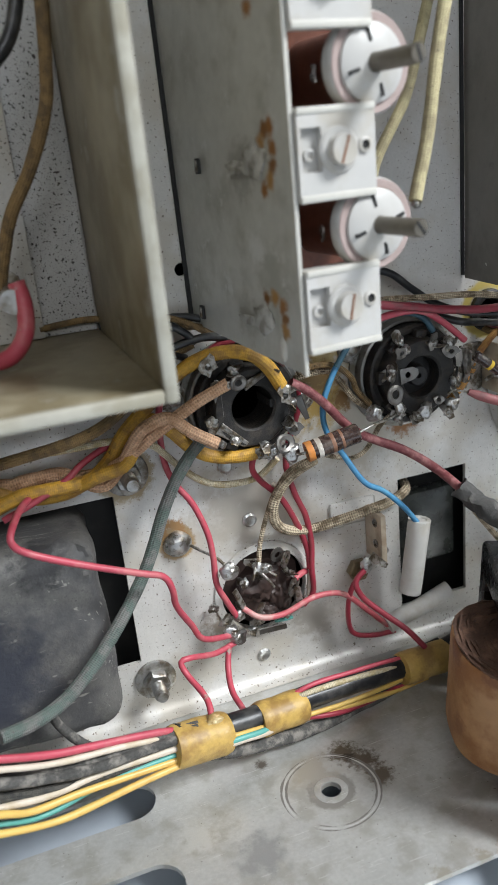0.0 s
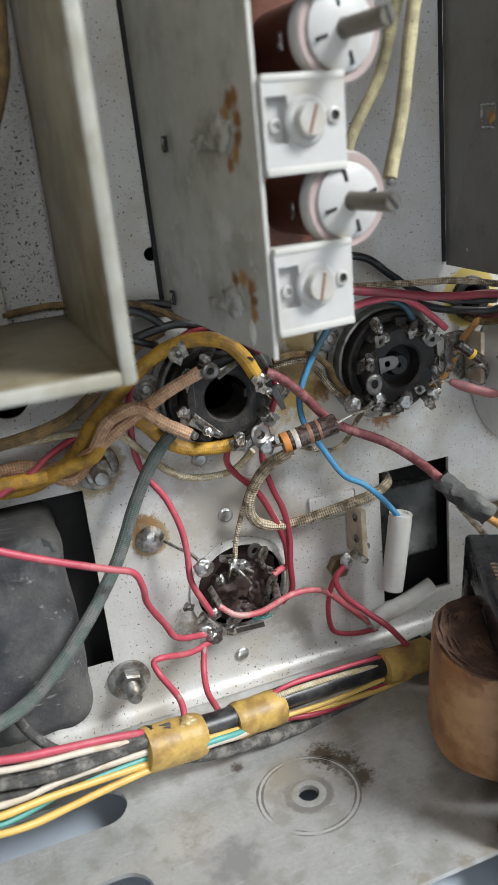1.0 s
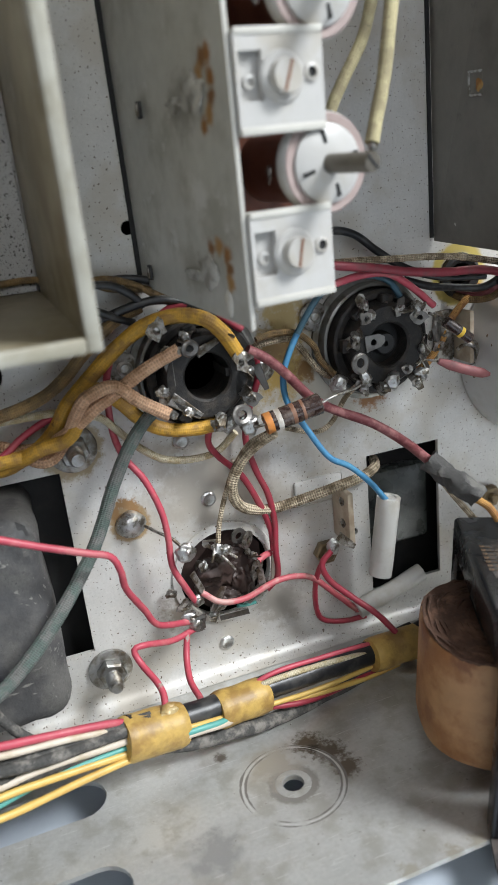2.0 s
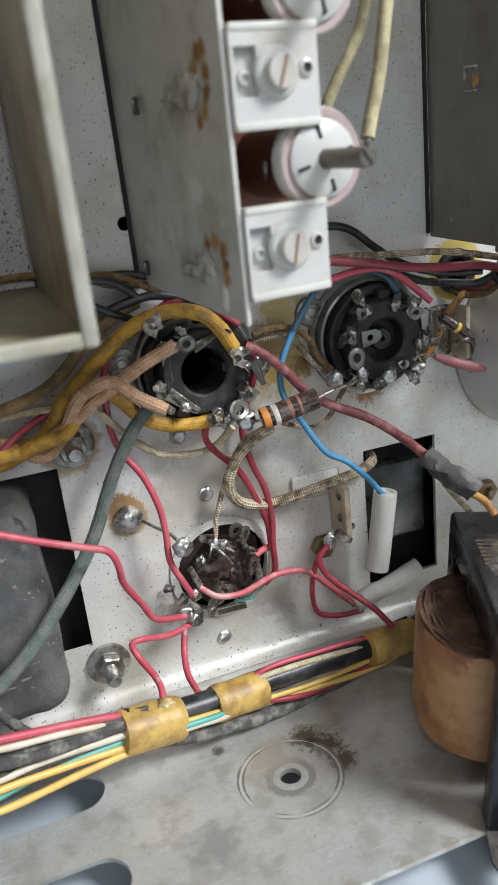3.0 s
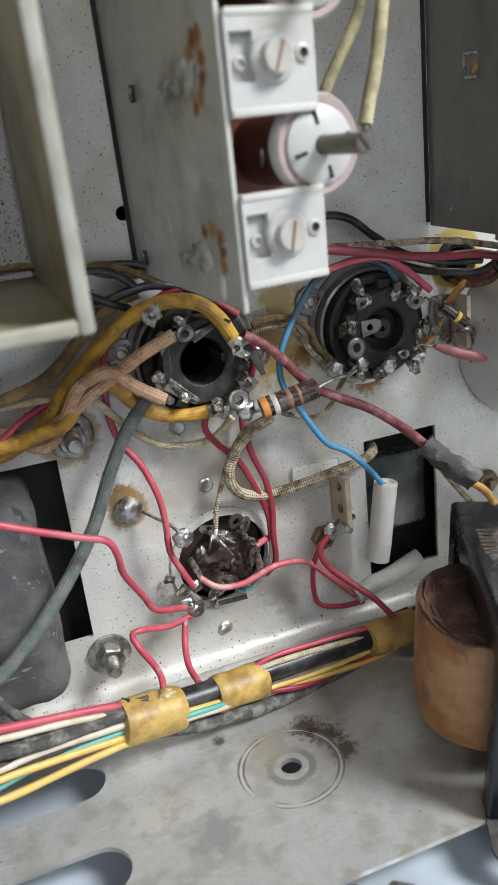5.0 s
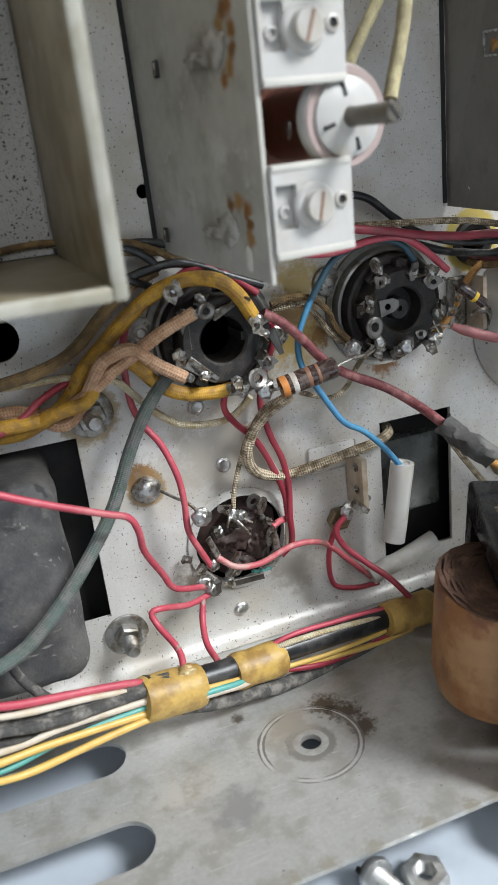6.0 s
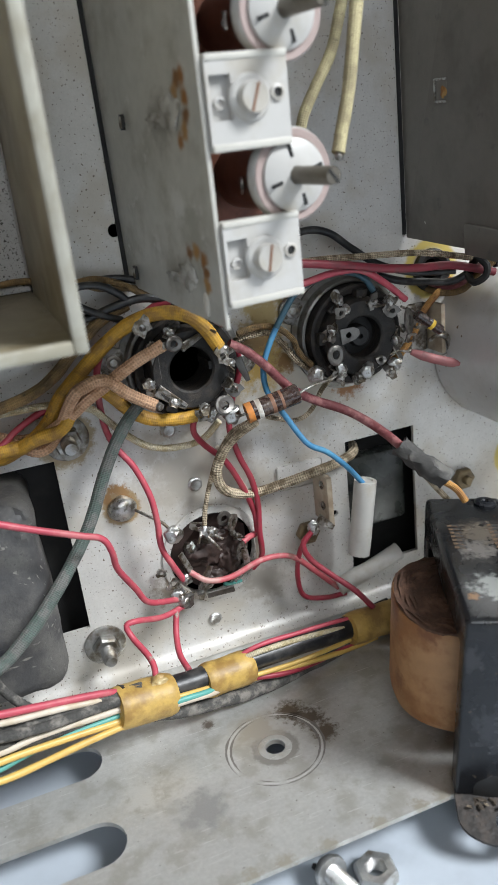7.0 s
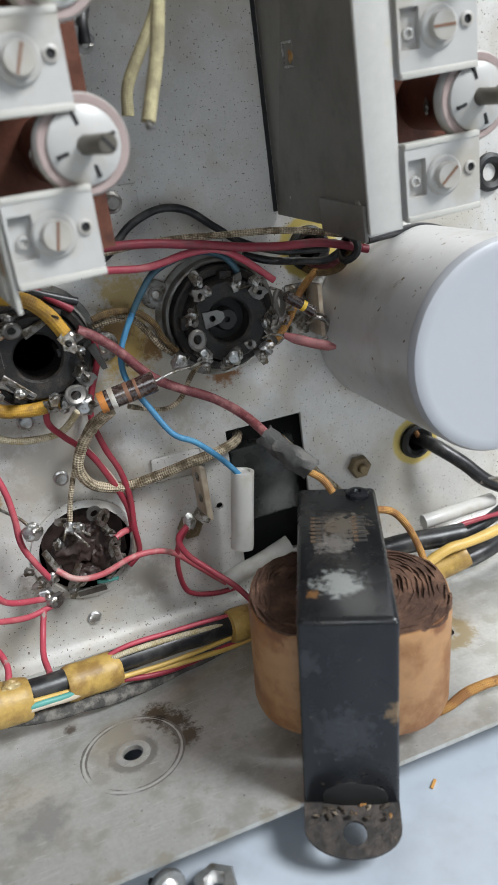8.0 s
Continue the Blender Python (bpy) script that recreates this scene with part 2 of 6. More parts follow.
RUST = material("rust", (0.30, 0.14, 0.04), 0.8, 0.1, 0.4, 900, stain=(0.42, 0.27, 0.10), stain_scale=200, bump=0.5)
GRIME = material("grime", (0.055, 0.042, 0.030), 0.75, 0, 0.5, 900, bump=0.8)
FLUX = material("yellowed_flux", (0.36, 0.23, 0.08), 0.4, 0.1, 0.3, 500, stain=(0.44, 0.34, 0.17), stain_scale=220, stain_at=0.5)
RED = material("pink_red_plastic", (0.42, 0.058, 0.085), 0.46, 0, 0.15, 300, stain=(0.46, 0.12, 0.13), stain_scale=160, bump=0.08, wear=(0.30, 0.27, 0.23), wear_scale=190, wear_at=0.66)
DARK_RED = material("dark_red_plastic", (0.22, 0.026, 0.040), 0.5, 0, 0.2, 300, stain=(0.16, 0.04, 0.045), stain_scale=160, bump=0.1)
CRIMSON = material("crimson_plastic", (0.30, 0.030, 0.050), 0.45, 0, 0.15, 300, stain=(0.26, 0.04, 0.05), stain_scale=160, bump=0.08)
MAROON = material("maroon_rubber", (0.15, 0.034, 0.038), 0.6, 0, 0.2, 700, stain=(0.30, 0.12, 0.115), stain_scale=260, stain_at=0.52, bump=0.45)
SALMON = material("faded_pink_plastic", (0.46, 0.095, 0.11), 0.5, 0, 0.12, 500, stain=(0.48, 0.28, 0.25), stain_scale=130, bump=0.15)
MAUVE = material("mauve_sleeve", (0.33, 0.12, 0.12), 0.5, 0, 0.15, 500, stain=(0.24, 0.10, 0.10), stain_scale=160, bump=0.15)
BLUE = material("sky_blue_plastic", (0.060, 0.225, 0.40), 0.4, 0, 0.12, 300, stain=(0.10, 0.30, 0.46), stain_scale=140, bump=0.08)
TEAL = material("teal_plastic", (0.09, 0.31, 0.27), 0.45, 0, 0.12, 300, bump=0.08, wear=(0.30, 0.27, 0.23), wear_scale=190, wear_at=0.66)
NAVY = material("dark_teal_plastic", (0.035, 0.085, 0.115), 0.45, 0, 0.2, 300, bump=0.08)
WHITE_WIRE = material("aged_white_plastic", (0.54, 0.47, 0.385), 0.5, 0, 0.12, 400, stain=(0.44, 0.36, 0.25), stain_scale=130, bump=0.1, wear=(0.30, 0.27, 0.23), wear_scale=190, wear_at=0.66)
YELLOW_PVC = material("yellow_plastic", (0.62, 0.41, 0.11), 0.42, 0, 0.1, 400, stain=(0.55, 0.34, 0.09), stain_scale=110, bump=0.08, wear=(0.30, 0.27, 0.23), wear_scale=190, wear_at=0.66)
BLACK_PVC = material("dusty_black_plastic", (0.011, 0.0115, 0.013), 0.38, 0, 0.3, 500, stain=(0.050, 0.048, 0.046), stain_scale=150, stain_at=0.56, bump=0.12)
GREY_DUST = material("dusty_grey_sleeve", (0.060, 0.058, 0.054), 0.85, 0, 0.5, 1200, stain=(0.20, 0.185, 0.165), stain_scale=230, stain_at=0.54, bump=0.8)
CLOTH_YELLOW = braid("yellow_cotton", (0.50, 0.275, 0.028), (0.29, 0.155, 0.030), depth=0.22, rough=0.6)
CLOTH_TAN = braid("tan_cotton", (0.60, 0.37, 0.23), (0.44, 0.25, 0.14), along=1900, turns=5, depth=0.45)
CLOTH_GREEN = braid("green_grey_cotton", (0.085, 0.115, 0.10), (0.15, 0.15, 0.14))
CLOTH_BEIGE = braid("beige_cotton", (0.58, 0.48, 0.34), (0.20, 0.15, 0.09), along=1900, turns=5, depth=0.65)
CLOTH_BROWN = braid("brown_cotton", (0.24, 0.15, 0.06), (0.13, 0.085, 0.04))
CLOTH_OLIVE = braid("olive_cotton", (0.40, 0.35, 0.20), (0.28, 0.24, 0.14), depth=0.25)
CLOTH_ORANGE = braid("orange_cotton", (0.48, 0.25, 0.07), (0.30, 0.14, 0.05))
CLOTH_CREAM = braid("cream_cotton", (0.60, 0.53, 0.38), (0.45, 0.36, 0.20))
CLOTH_BLACK = braid("black_cotton", (0.03, 0.03, 0.028), (0.075, 0.07, 0.06))
TAPE = material("yellow_varnished_tape", (0.46, 0.30, 0.08), 0.45, 0, 0.22, 500, stain=(0.28, 0.165, 0.045), stain_scale=130, stain_at=0.53, wear=(0.2, 0.12, 0.04),
                wear_scale=300, wear_at=0.70, bump=0.25)
TRANSLUCENT = material("milky_plastic_sleeve", (0.54, 0.53, 0.50), 0.35, 0, 0.05, 300, stain=(0.44, 0.41, 0.35), stain_scale=80, bump=0.05)
KRAFT = material("brown_kraft_paper", (0.40, 0.215, 0.095), 0.5, 0, 0.14, 300, stain=(0.25, 0.105, 0.035), stain_scale=70, stain_at=0.55, wear=(0.20, 0.08, 0.03), wear_scale=140, wear_at=0.68, bump=0.25, spots=(
    ((-0.0265, -0.0040, 0.0390), 0.0, 0.0075, (0.17, 0.062, 0.022), 300, 1.6), ((-0.0200, -0.0190, 0.0395), 0.0, 0.0060, (0.19, 0.075, 0.028), 300, 1.8), ((-0.0240, -0.0100, 0.0180), 0.0, 0.0050, (0.22, 0.095, 0.038), 260, 2.0),
    ((0.0220, -0.0150, 0.0400), 0.0, 0.0050, (0.20, 0.080, 0.030), 300, 1.8), ((-0.0260, 0.0080, 0.0120), 0.0, 0.0070, (0.24, 0.11, 0.045), 260, 1.8)))
PAPER_EDGE = material("charred_paper_edge", (0.080, 0.040, 0.025), 0.85, 0, 0.5, 900, stain=(0.19, 0.100, 0.062), stain_scale=130, bump=0.8)
BLACK_PAINT = material("black_enamel", (0.0075, 0.0088, 0.0115), 0.26, 0, 0.4, 500, stain=(0.013, 0.0135, 0.0155), stain_scale=80, stain_at=0.60, wear=(0.15, 0.115, 0.08),
                       wear_scale=480, wear_at=0.665, bump=0.16, bump_scale=400, spots=(
                           ((-0.001, -0.0345, 0.0215), 0.0, 0.0110, (0.030, 0.032, 0.037), 420, 2.2), ((-0.010, -0.0340, 0.0420), 0.0, 0.0060, (0.028, 0.029, 0.033), 500, 2.2), ((0.0115, -0.0340, 0.0280), 0.0, 0.0045, (0.16, 0.105, 0.055), 520, 2.2),
                           ((0.0, -0.0345, 0.0010), 0.0, 0.0080, (0.080, 0.060, 0.045), 620, 2.2)))
FOOT_GRIME = material("grimy_enamel", (0.020, 0.017, 0.015), 0.6, 0, 0.5, 700, stain=(0.055, 0.043, 0.036), stain_scale=210, stain_at=0.52, wear=(0.22, 0.15, 0.085), wear_scale=380, wear_at=0.66, bump=0.7, bump_scale=700)
STRAP = material("scuffed_black_enamel", (0.007, 0.0078, 0.009), 0.26, 0, 0.4, 500, stain=(0.014, 0.014, 0.0135), stain_scale=90, stain_at=0.60, wear=(0.14, 0.11, 0.08),
                 wear_scale=600, wear_at=0.66, bump=0.15, bump_scale=500, spots=(
                     ((-0.001, -0.0185, 0.0534), 0.0, 0.0085, (0.20, 0.21, 0.20), 330, 2.3), ((-0.002, 0.000, 0.0534), 0.0, 0.0090, (0.13, 0.12, 0.11), 420, 2.0),
                     ((-0.0075, -0.0230, 0.0534), 0.0, 0.0026, (0.16, 0.08, 0.03), 600, 2.4), ((0.001, 0.010, 0.0534), 0.0, 0.0100, (0.10, 0.085, 0.068), 520, 2.4)))
TAR = material("dusty_tar_black", (0.115, 0.111, 0.104), 0.62, 0, 0.35, 900, stain=(0.060, 0.059, 0.060), stain_scale=60, stain_at=0.52, wear=(0.07, 0.068, 0.066), wear_scale=900, wear_at=0.60, scratch=(0.23, 0.22, 0.20), scratch_at=0.70, bump=0.6, bump_scale=700, spots=(
    ((-0.022, -0.024, 0.046), 0.0, 0.034, (0.026, 0.029, 0.040), 130, 0.9), ((-0.045, -0.024, 0.060), 0.0, 0.030, (0.030, 0.033, 0.044), 130, 0.9), ((0.000, -0.022, 0.077), 0.0, 0.012, (0.020, 0.020, 0.021), 220, 1.6)))
WRAP_GREY = material("varnished_wrap", (0.060, 0.066, 0.060), 0.28, 0, 0.35, 500, stain=(0.025, 0.027, 0.026), stain_scale=90, stain_at=0.52, wear=(0.12, 0.12, 0.105), wear_scale=300, wear_at=0.66, bump=0.2)
# Laminations, plus the shade at can seams and behind the panel openings
DARK_INSIDE = material("dark_lamination_and_shade", (0.007, 0.007, 0.007), 0.75, 0, 0.4, 400, stain=(0.018, 0.0175, 0.016), stain_scale=60)
RESISTOR = material("brown_resistor_body", (0.032, 0.018, 0.015), 0.22, 0, 0.3, 600, stain=(0.10, 0.075, 0.062), stain_scale=420, stain_at=0.55, coat=0.7, bump=0.08)
ORANGE = material("orange_band", (0.55, 0.20, 0.035), 0.5, 0, 0.2, 500, stain=(0.36, 0.15, 0.05), stain_scale=260, stain_at=0.5, bump=0.05)
BAND_WHITE = material("white_band", (0.66, 0.64, 0.59), 0.5, 0, 0.2, 500, stain=(0.34, 0.30, 0.25), stain_scale=260, stain_at=0.5, bump=0.05)
BAND_BROWN = material("brown_band", (0.20, 0.10, 0.06), 0.4, 0, 0.05, 300, bump=0)
BAND_YELLOW = material("yellow_band", (0.75, 0.50, 0.05), 0.4, 0, 0.05, 300, bump=0)
ALU = material("aluminium_can", (0.60, 0.595, 0.59), 0.38, 0.35, 0.05, 300, stain=(0.50, 0.48, 0.45), stain_scale=40, wear=(0.16, 0.12, 0.09), wear_scale=130,
               wear_at=0.70, speck=(0.17, 0.12, 0.08), speck_scale=480, speck_at=0.72, bump=0.04)
ALU_TOP = material("white_can_top", (0.40, 0.41, 0.435), 0.40, 0.05, 0.02, 200, stain=(0.44, 0.45, 0.47), stain_scale=25, bump=0.02)
# Rubber black; also stands in for shade in slots, bores and the foot hollow
RUBBER_AND_HOLLOW = material("black_rubber_and_hollow_shade", (0.009, 0.0088, 0.0085), 0.55, 0, 0.2, 500)
PHENOLIC = material("brown_phenolic_strip", (0.42, 0.35, 0.26), 0.5, 0, 0.12, 500, stain=(0.30, 0.23, 0.16), stain_scale=120)
WALLPAINT = material("room_wall_paint", (0.17, 0.165, 0.155), 0.8, 0, 0.04, 30, bump=0)
MARK = material("faded_orange_ink", (0.20, 0.11, 0.045), 0.6, 0, 0.4, 900, stain=(0.03, 0.03, 0.03), stain_scale=400, stain_at=0.5)
GRIME_SPOT = material("brown_dirt", (0.20, 0.16, 0.115), 0.7, 0, 0.5, 700)
CHAFF = material("wood_chip", (0.60, 0.30, 0.08), 0.7, 0, 0.1, 400)


# ---- mesh helpers ----
PLACE = {}


def part(name, bm, mat, parent=None, label="", smooth=True, world=None):
    me = bpy.data.meshes.new(name)
    bmesh.ops.recalc_face_normals(bm, faces=bm.faces)
    bm.to_mesh(me)
    bm.free()
    me.materials.append(mat)
    if smooth:
        me.polygons.foreach_set("use_smooth", [True] * len(me.polygons))
        me.set_sharp_from_angle(angle=radians(38))
    ob = new(name, me)
    if parent:
        ob.parent = parent
        if world is None:
            world = PLACE[parent.name]
        ob.matrix_basis = PLACE[parent.name].inverted() @ world
    elif world is not None:
        ob.matrix_basis = world
    PLACE[ob.name] = world.copy() if world is not None else Matrix()
    if label:
        ob["label"] = label
    return ob


def thing(name, at, label, category, group="", kind=""):
    ob = new(name)
    ob.empty_display_size = 0.005
    ob.matrix_basis = at if isinstance(at, Matrix) else Matrix.Translation(at)
    PLACE[ob.name] = ob.matrix_basis.copy()
    return tagged(ob, label, category, group, kind)


def box(x0, x1, y0, y1, z0, z1, bevel=0.0003, seg=2):
    bm = bmesh.new()
    bmesh.ops.create_cube(bm, size=1)
    for v in bm.verts:
        v.co = Vector((x0 + (v.co.x + 0.5) * (x1 - x0), y0 + (v.co.y + 0.5) * (y1 - y0), z0 + (v.co.z + 0.5) * (z1 - z0)))
    if bevel:
        bmesh.ops.bevel(bm, geom=list(bm.edges), offset=bevel, segments=seg, affect="EDGES", profile=0.5)
    return bm


def lathe(profile, n=32, axis="y", closed=False):
    """Turns (radius, height) rows round the axis; height runs along the axis."""
    bm = bmesh.new()
    rings = []
    for r, h in profile:
        ring = []
        for i in range(n):
            a = 2 * math.pi * i / n
            c, s = r * math.cos(a), r * math.sin(a)
            ring.append(bm.verts.new((c, h, s) if axis == "y" else (c, s, h) if axis == "z" else (h, c, s)))
        rings.append(ring)
    for a, b in zip(rings, rings[1:]):
        for i in range(n):
            j = (i + 1) % n
            bm.faces.new((a[i], a[j], b[j], b[i]))
    if closed:
        for i in range(n):
            j = (i + 1) % n
            bm.faces.new((rings[-1][i], rings[-1][j], rings[0][j], rings[0][i]))
    else:
        bm.faces.new(rings[0])
        bm.faces.new(rings[-1])
    return bm


def smooth_line(pts, step=0.0012):
    pts = [Vector(p) for p in pts]
    ext = [2 * pts[0] - pts[1]] + pts + [2 * pts[-1] - pts[-2]]
    out = []
    for i in range(1, len(ext) - 2):
        p0, p1, p2, p3 = ext[i - 1:i + 3]
        k = max(2, int((p2 - p1).length / step))
        for j in range(k):
            t = j / k
            out.append(0.5 * ((2 * p1) + (p2 - p0) * t + (2 * p0 - 5 * p1 + 4 * p2 - p3) * t * t + (3 * p1 - p0 - 3 * p2 + p3) * t ** 3))
    out.append(pts[-1])
    return out


def tube(pts, r, n=10, step=0.0012, wobble=0.0, taper=None, seed=0, into=None):
    """A round wire along a smooth line, with lengthwise texture coordinates."""
    line = smooth_line(pts, step)
    bm = into or bmesh.new()
    uvl = bm.loops.layers.uv.verify()
    rnd = random.Random(seed)
    rings, dist, d, normal = [], [], 0.0, None
    off = rnd.uniform(0, 50)
    for i, p in enumerate(line):
        a, b = line[max(0, i - 1)], line[min(len(line) - 1, i + 1)]
        tan = (b - a).normalized()
        if normal is None:
            normal = tan.orthogonal().normalized()
        normal = (normal - tan * normal.dot(tan)).normalized()
        other = tan.cross(normal)
        if i:
            d += (p - line[i - 1]).length
        dist.append(d)
        rr = r * (1 + wobble * noise.noise((d * 160 + off, off, 0)))
        if taper:
            rr *= taper(i / (len(line) - 1))
        q = p
        if wobble:
            q = p + Vector((noise.noise((d * 90 + off, 1, 0)), noise.noise((d * 90 + off, 9, 0)), noise.noise((d * 90 + off, 17, 0)))) * r * wobble * 1.2
        rings.append([bm.verts.new(q + (normal * math.cos(2 * math.pi * k / n) + other * math.sin(2 * math.pi * k / n)) * rr) for k in range(n)])
    for i in range(len(rings) - 1):
        for k in range(n):
            j = (k + 1) % n
            f = bm.faces.new((rings[i][k], rings[i][j], rings[i + 1][j], rings[i + 1][k]))
            for loop, (u, v) in zip(f.loops, ((k, i), (k + 1, i), (k + 1, i + 1), (k, i + 1))):
                loop[uvl].uv = (u / n, dist[v])
    bm.faces.new(rings[0])
    bm.faces.new(rings[-1])
    return bm


def wire(label, mat, r, pts, wobble=0.06, name="wire", category="wire", group="", bare=None):
    """One wire as a thing of its own; bare: length of stripped tinned end at its last point."""
    ob = part(name, tube(pts, r, 10 if r < 0.0015 else 14, wobble=wobble, seed=len(bpy.data.objects)), mat)
    tagged(ob, label, category, group)
    if bare:
        a, b = Vector(pts[-2]), Vector(pts[-1])
        end = b + (b - a).normalized() * bare
        part("bare_end", tube([b - (b - a).normalized() * 0.001, (b + end) / 2 + Vector((0, 0, 0.0004)), end], r * 0.5, 8), TIN, ob, "bare tinned strands")
    return ob


def plate(outer, holes, thick, mat, name, parent=None, plane="xz", at=0.0, bevel=0.0, label=""):
    """A sheet with openings cut through it. plane xz: front at y=at, the thickness runs to +y; plane xy: top at z=at, it runs to -z."""
    bm = bmesh.new()
    edges = []
    for loop in [outer] + holes:
        vs = [bm.verts.new((a, at, b) if plane == "xz" else (a, b, at)) for a, b in loop]
        edges += [bm.edges.new((vs[i], vs[(i + 1) % len(vs)])) for i in range(len(vs))]
    bmesh.ops.triangle_fill(bm, use_beauty=True, use_dissolve=False, edges=edges)
    got = bmesh.ops.extrude_face_region(bm, geom=list(bm.faces))
    shift = Vector((0, thick, 0)) if plane == "xz" else Vector((0, 0, -thick))
    for v in got["geom"]:
        if isinstance(v, bmesh.types.BMVert):
            v.co += shift
    return part(name, bm, mat, parent, label)


def ring_of(cx, cz, r, n=36, r2=None, turn=0.0):
    return [(cx + r * math.cos(turn + 2 * math.pi * i / n), cz + (r2 or r) * math.sin(turn + 2 * math.pi * i / n)) for i in range(n)]


def slot_of(x0, x1, y0, y1, n=10):
    """A slot with a round end at x1."""
    r, cy = (y1 - y0) / 2, (y0 + y1) / 2
    end = [(x1 - r + r * math.cos(a), cy + r * math.sin(a)) for a in [-math.pi / 2 + math.pi * i / n for i in range(n + 1)]]
    start = [(x0 + r - r * math.cos(a), cy - r * math.sin(a)) for a in [-math.pi / 2 + math.pi * i / n for i in range(n + 1)]]
    return end + start


def blob(r, seed=0, squash=(1, 1, 1), rough=0.25, sub=2, at=(0, 0, 0), into=None):
    bm = into or bmesh.new()
    got = bmesh.ops.create_icosphere(bm, subdivisions=sub, radius=r)
    for v in got["verts"]:
        k = 1 + rough * (noise.noise(v.co / r * 1.3 + Vector((seed * 3.1, seed, 0))) + 0.5 * noise.noise(v.co / r * 3.1 + Vector((seed, seed * 2.7, 5))))
        v.co = Vector((v.co.x * k * squash[0] + at[0], v.co.y * k * squash[1] + at[1], v.co.z * k * squash[2] + at[2]))
    return bm


def join(bm, other, m=None):
    me = bpy.data.meshes.new("tmp")
    other.to_mesh(me)
    other.free()
    if m is not None:
        me.transform(m)
    bm.from_mesh(me)
    bpy.data.meshes.remove(me)
    return bm


# ---- room shell ----
def room():
    t = -0.012
    x0, x1, y0, y1, z1 = -0.95, 1.15, -1.30, 0.70, 1.75
    table = part("table", box(x0, x1, y0, y1, t - 0.030, t, 0.002), TABLE)
    tagged(table, "pale blue-grey smooth table top", "table", kind="structure")
    tagged(part("ceiling", box(x0, x1, y0, y1, z1, z1 + 0.05, 0), WALLPAINT, smooth=False), "plain painted ceiling", "ceiling", kind="structure")
    east = box(x1, x1 + 0.05, y0, -1.25, t - 0.03, z1, 0)
    for ya, yb, za, zb in ((-0.50, y1, t - 0.03, z1), (-1.25, -0.50, t - 0.03, 0.90), (-1.25, -0.50, 1.64, z1)):
        join(east, box(x1, x1 + 0.05, ya, yb, za, zb, 0))
    tagged(part("wall_east", east, WALLPAINT, smooth=False), "plain painted room wall with a tall open window", "wall", kind="structure")
    tagged(part("wall_west", box(x0 - 0.05, x0, y0, y1, t - 0.03, z1, 0), WALLPAINT, smooth=False), "plain painted room wall", "wall", kind="structure")
    tagged(part("wall_north", box(x0, x1, y1, y1 + 0.05, t - 0.03, z1, 0), WALLPAINT, smooth=False), "plain painted room wall", "wall", kind="structure")
    # unseen opening, made only to hold the fill light
    south = plate([(x0, t - 0.03), (x1, t - 0.03), (x1, z1), (x0, z1)],
                  [[(-0.58, 0.56), (-0.02, 0.56), (-0.02, 1.28), (-0.58, 1.28)]], 0.05, WALLPAINT, "wall_south", at=y0 - 0.05)
    tagged(south, "plain painted room wall with an opening for the fill light", "wall", kind="structure")


room()


# ---- chassis: upright panel and base flange in one bent sheet ----
S1, S2, S3 = (0.0690, 0.1050), (0.1262, 0.1040), (0.0706, 0.0365)
R_CUT = (0.1236, 0.1512, 0.0132, 0.0643)
L_CUT = (-0.060, 0.0256, 0.0217, 0.0817)


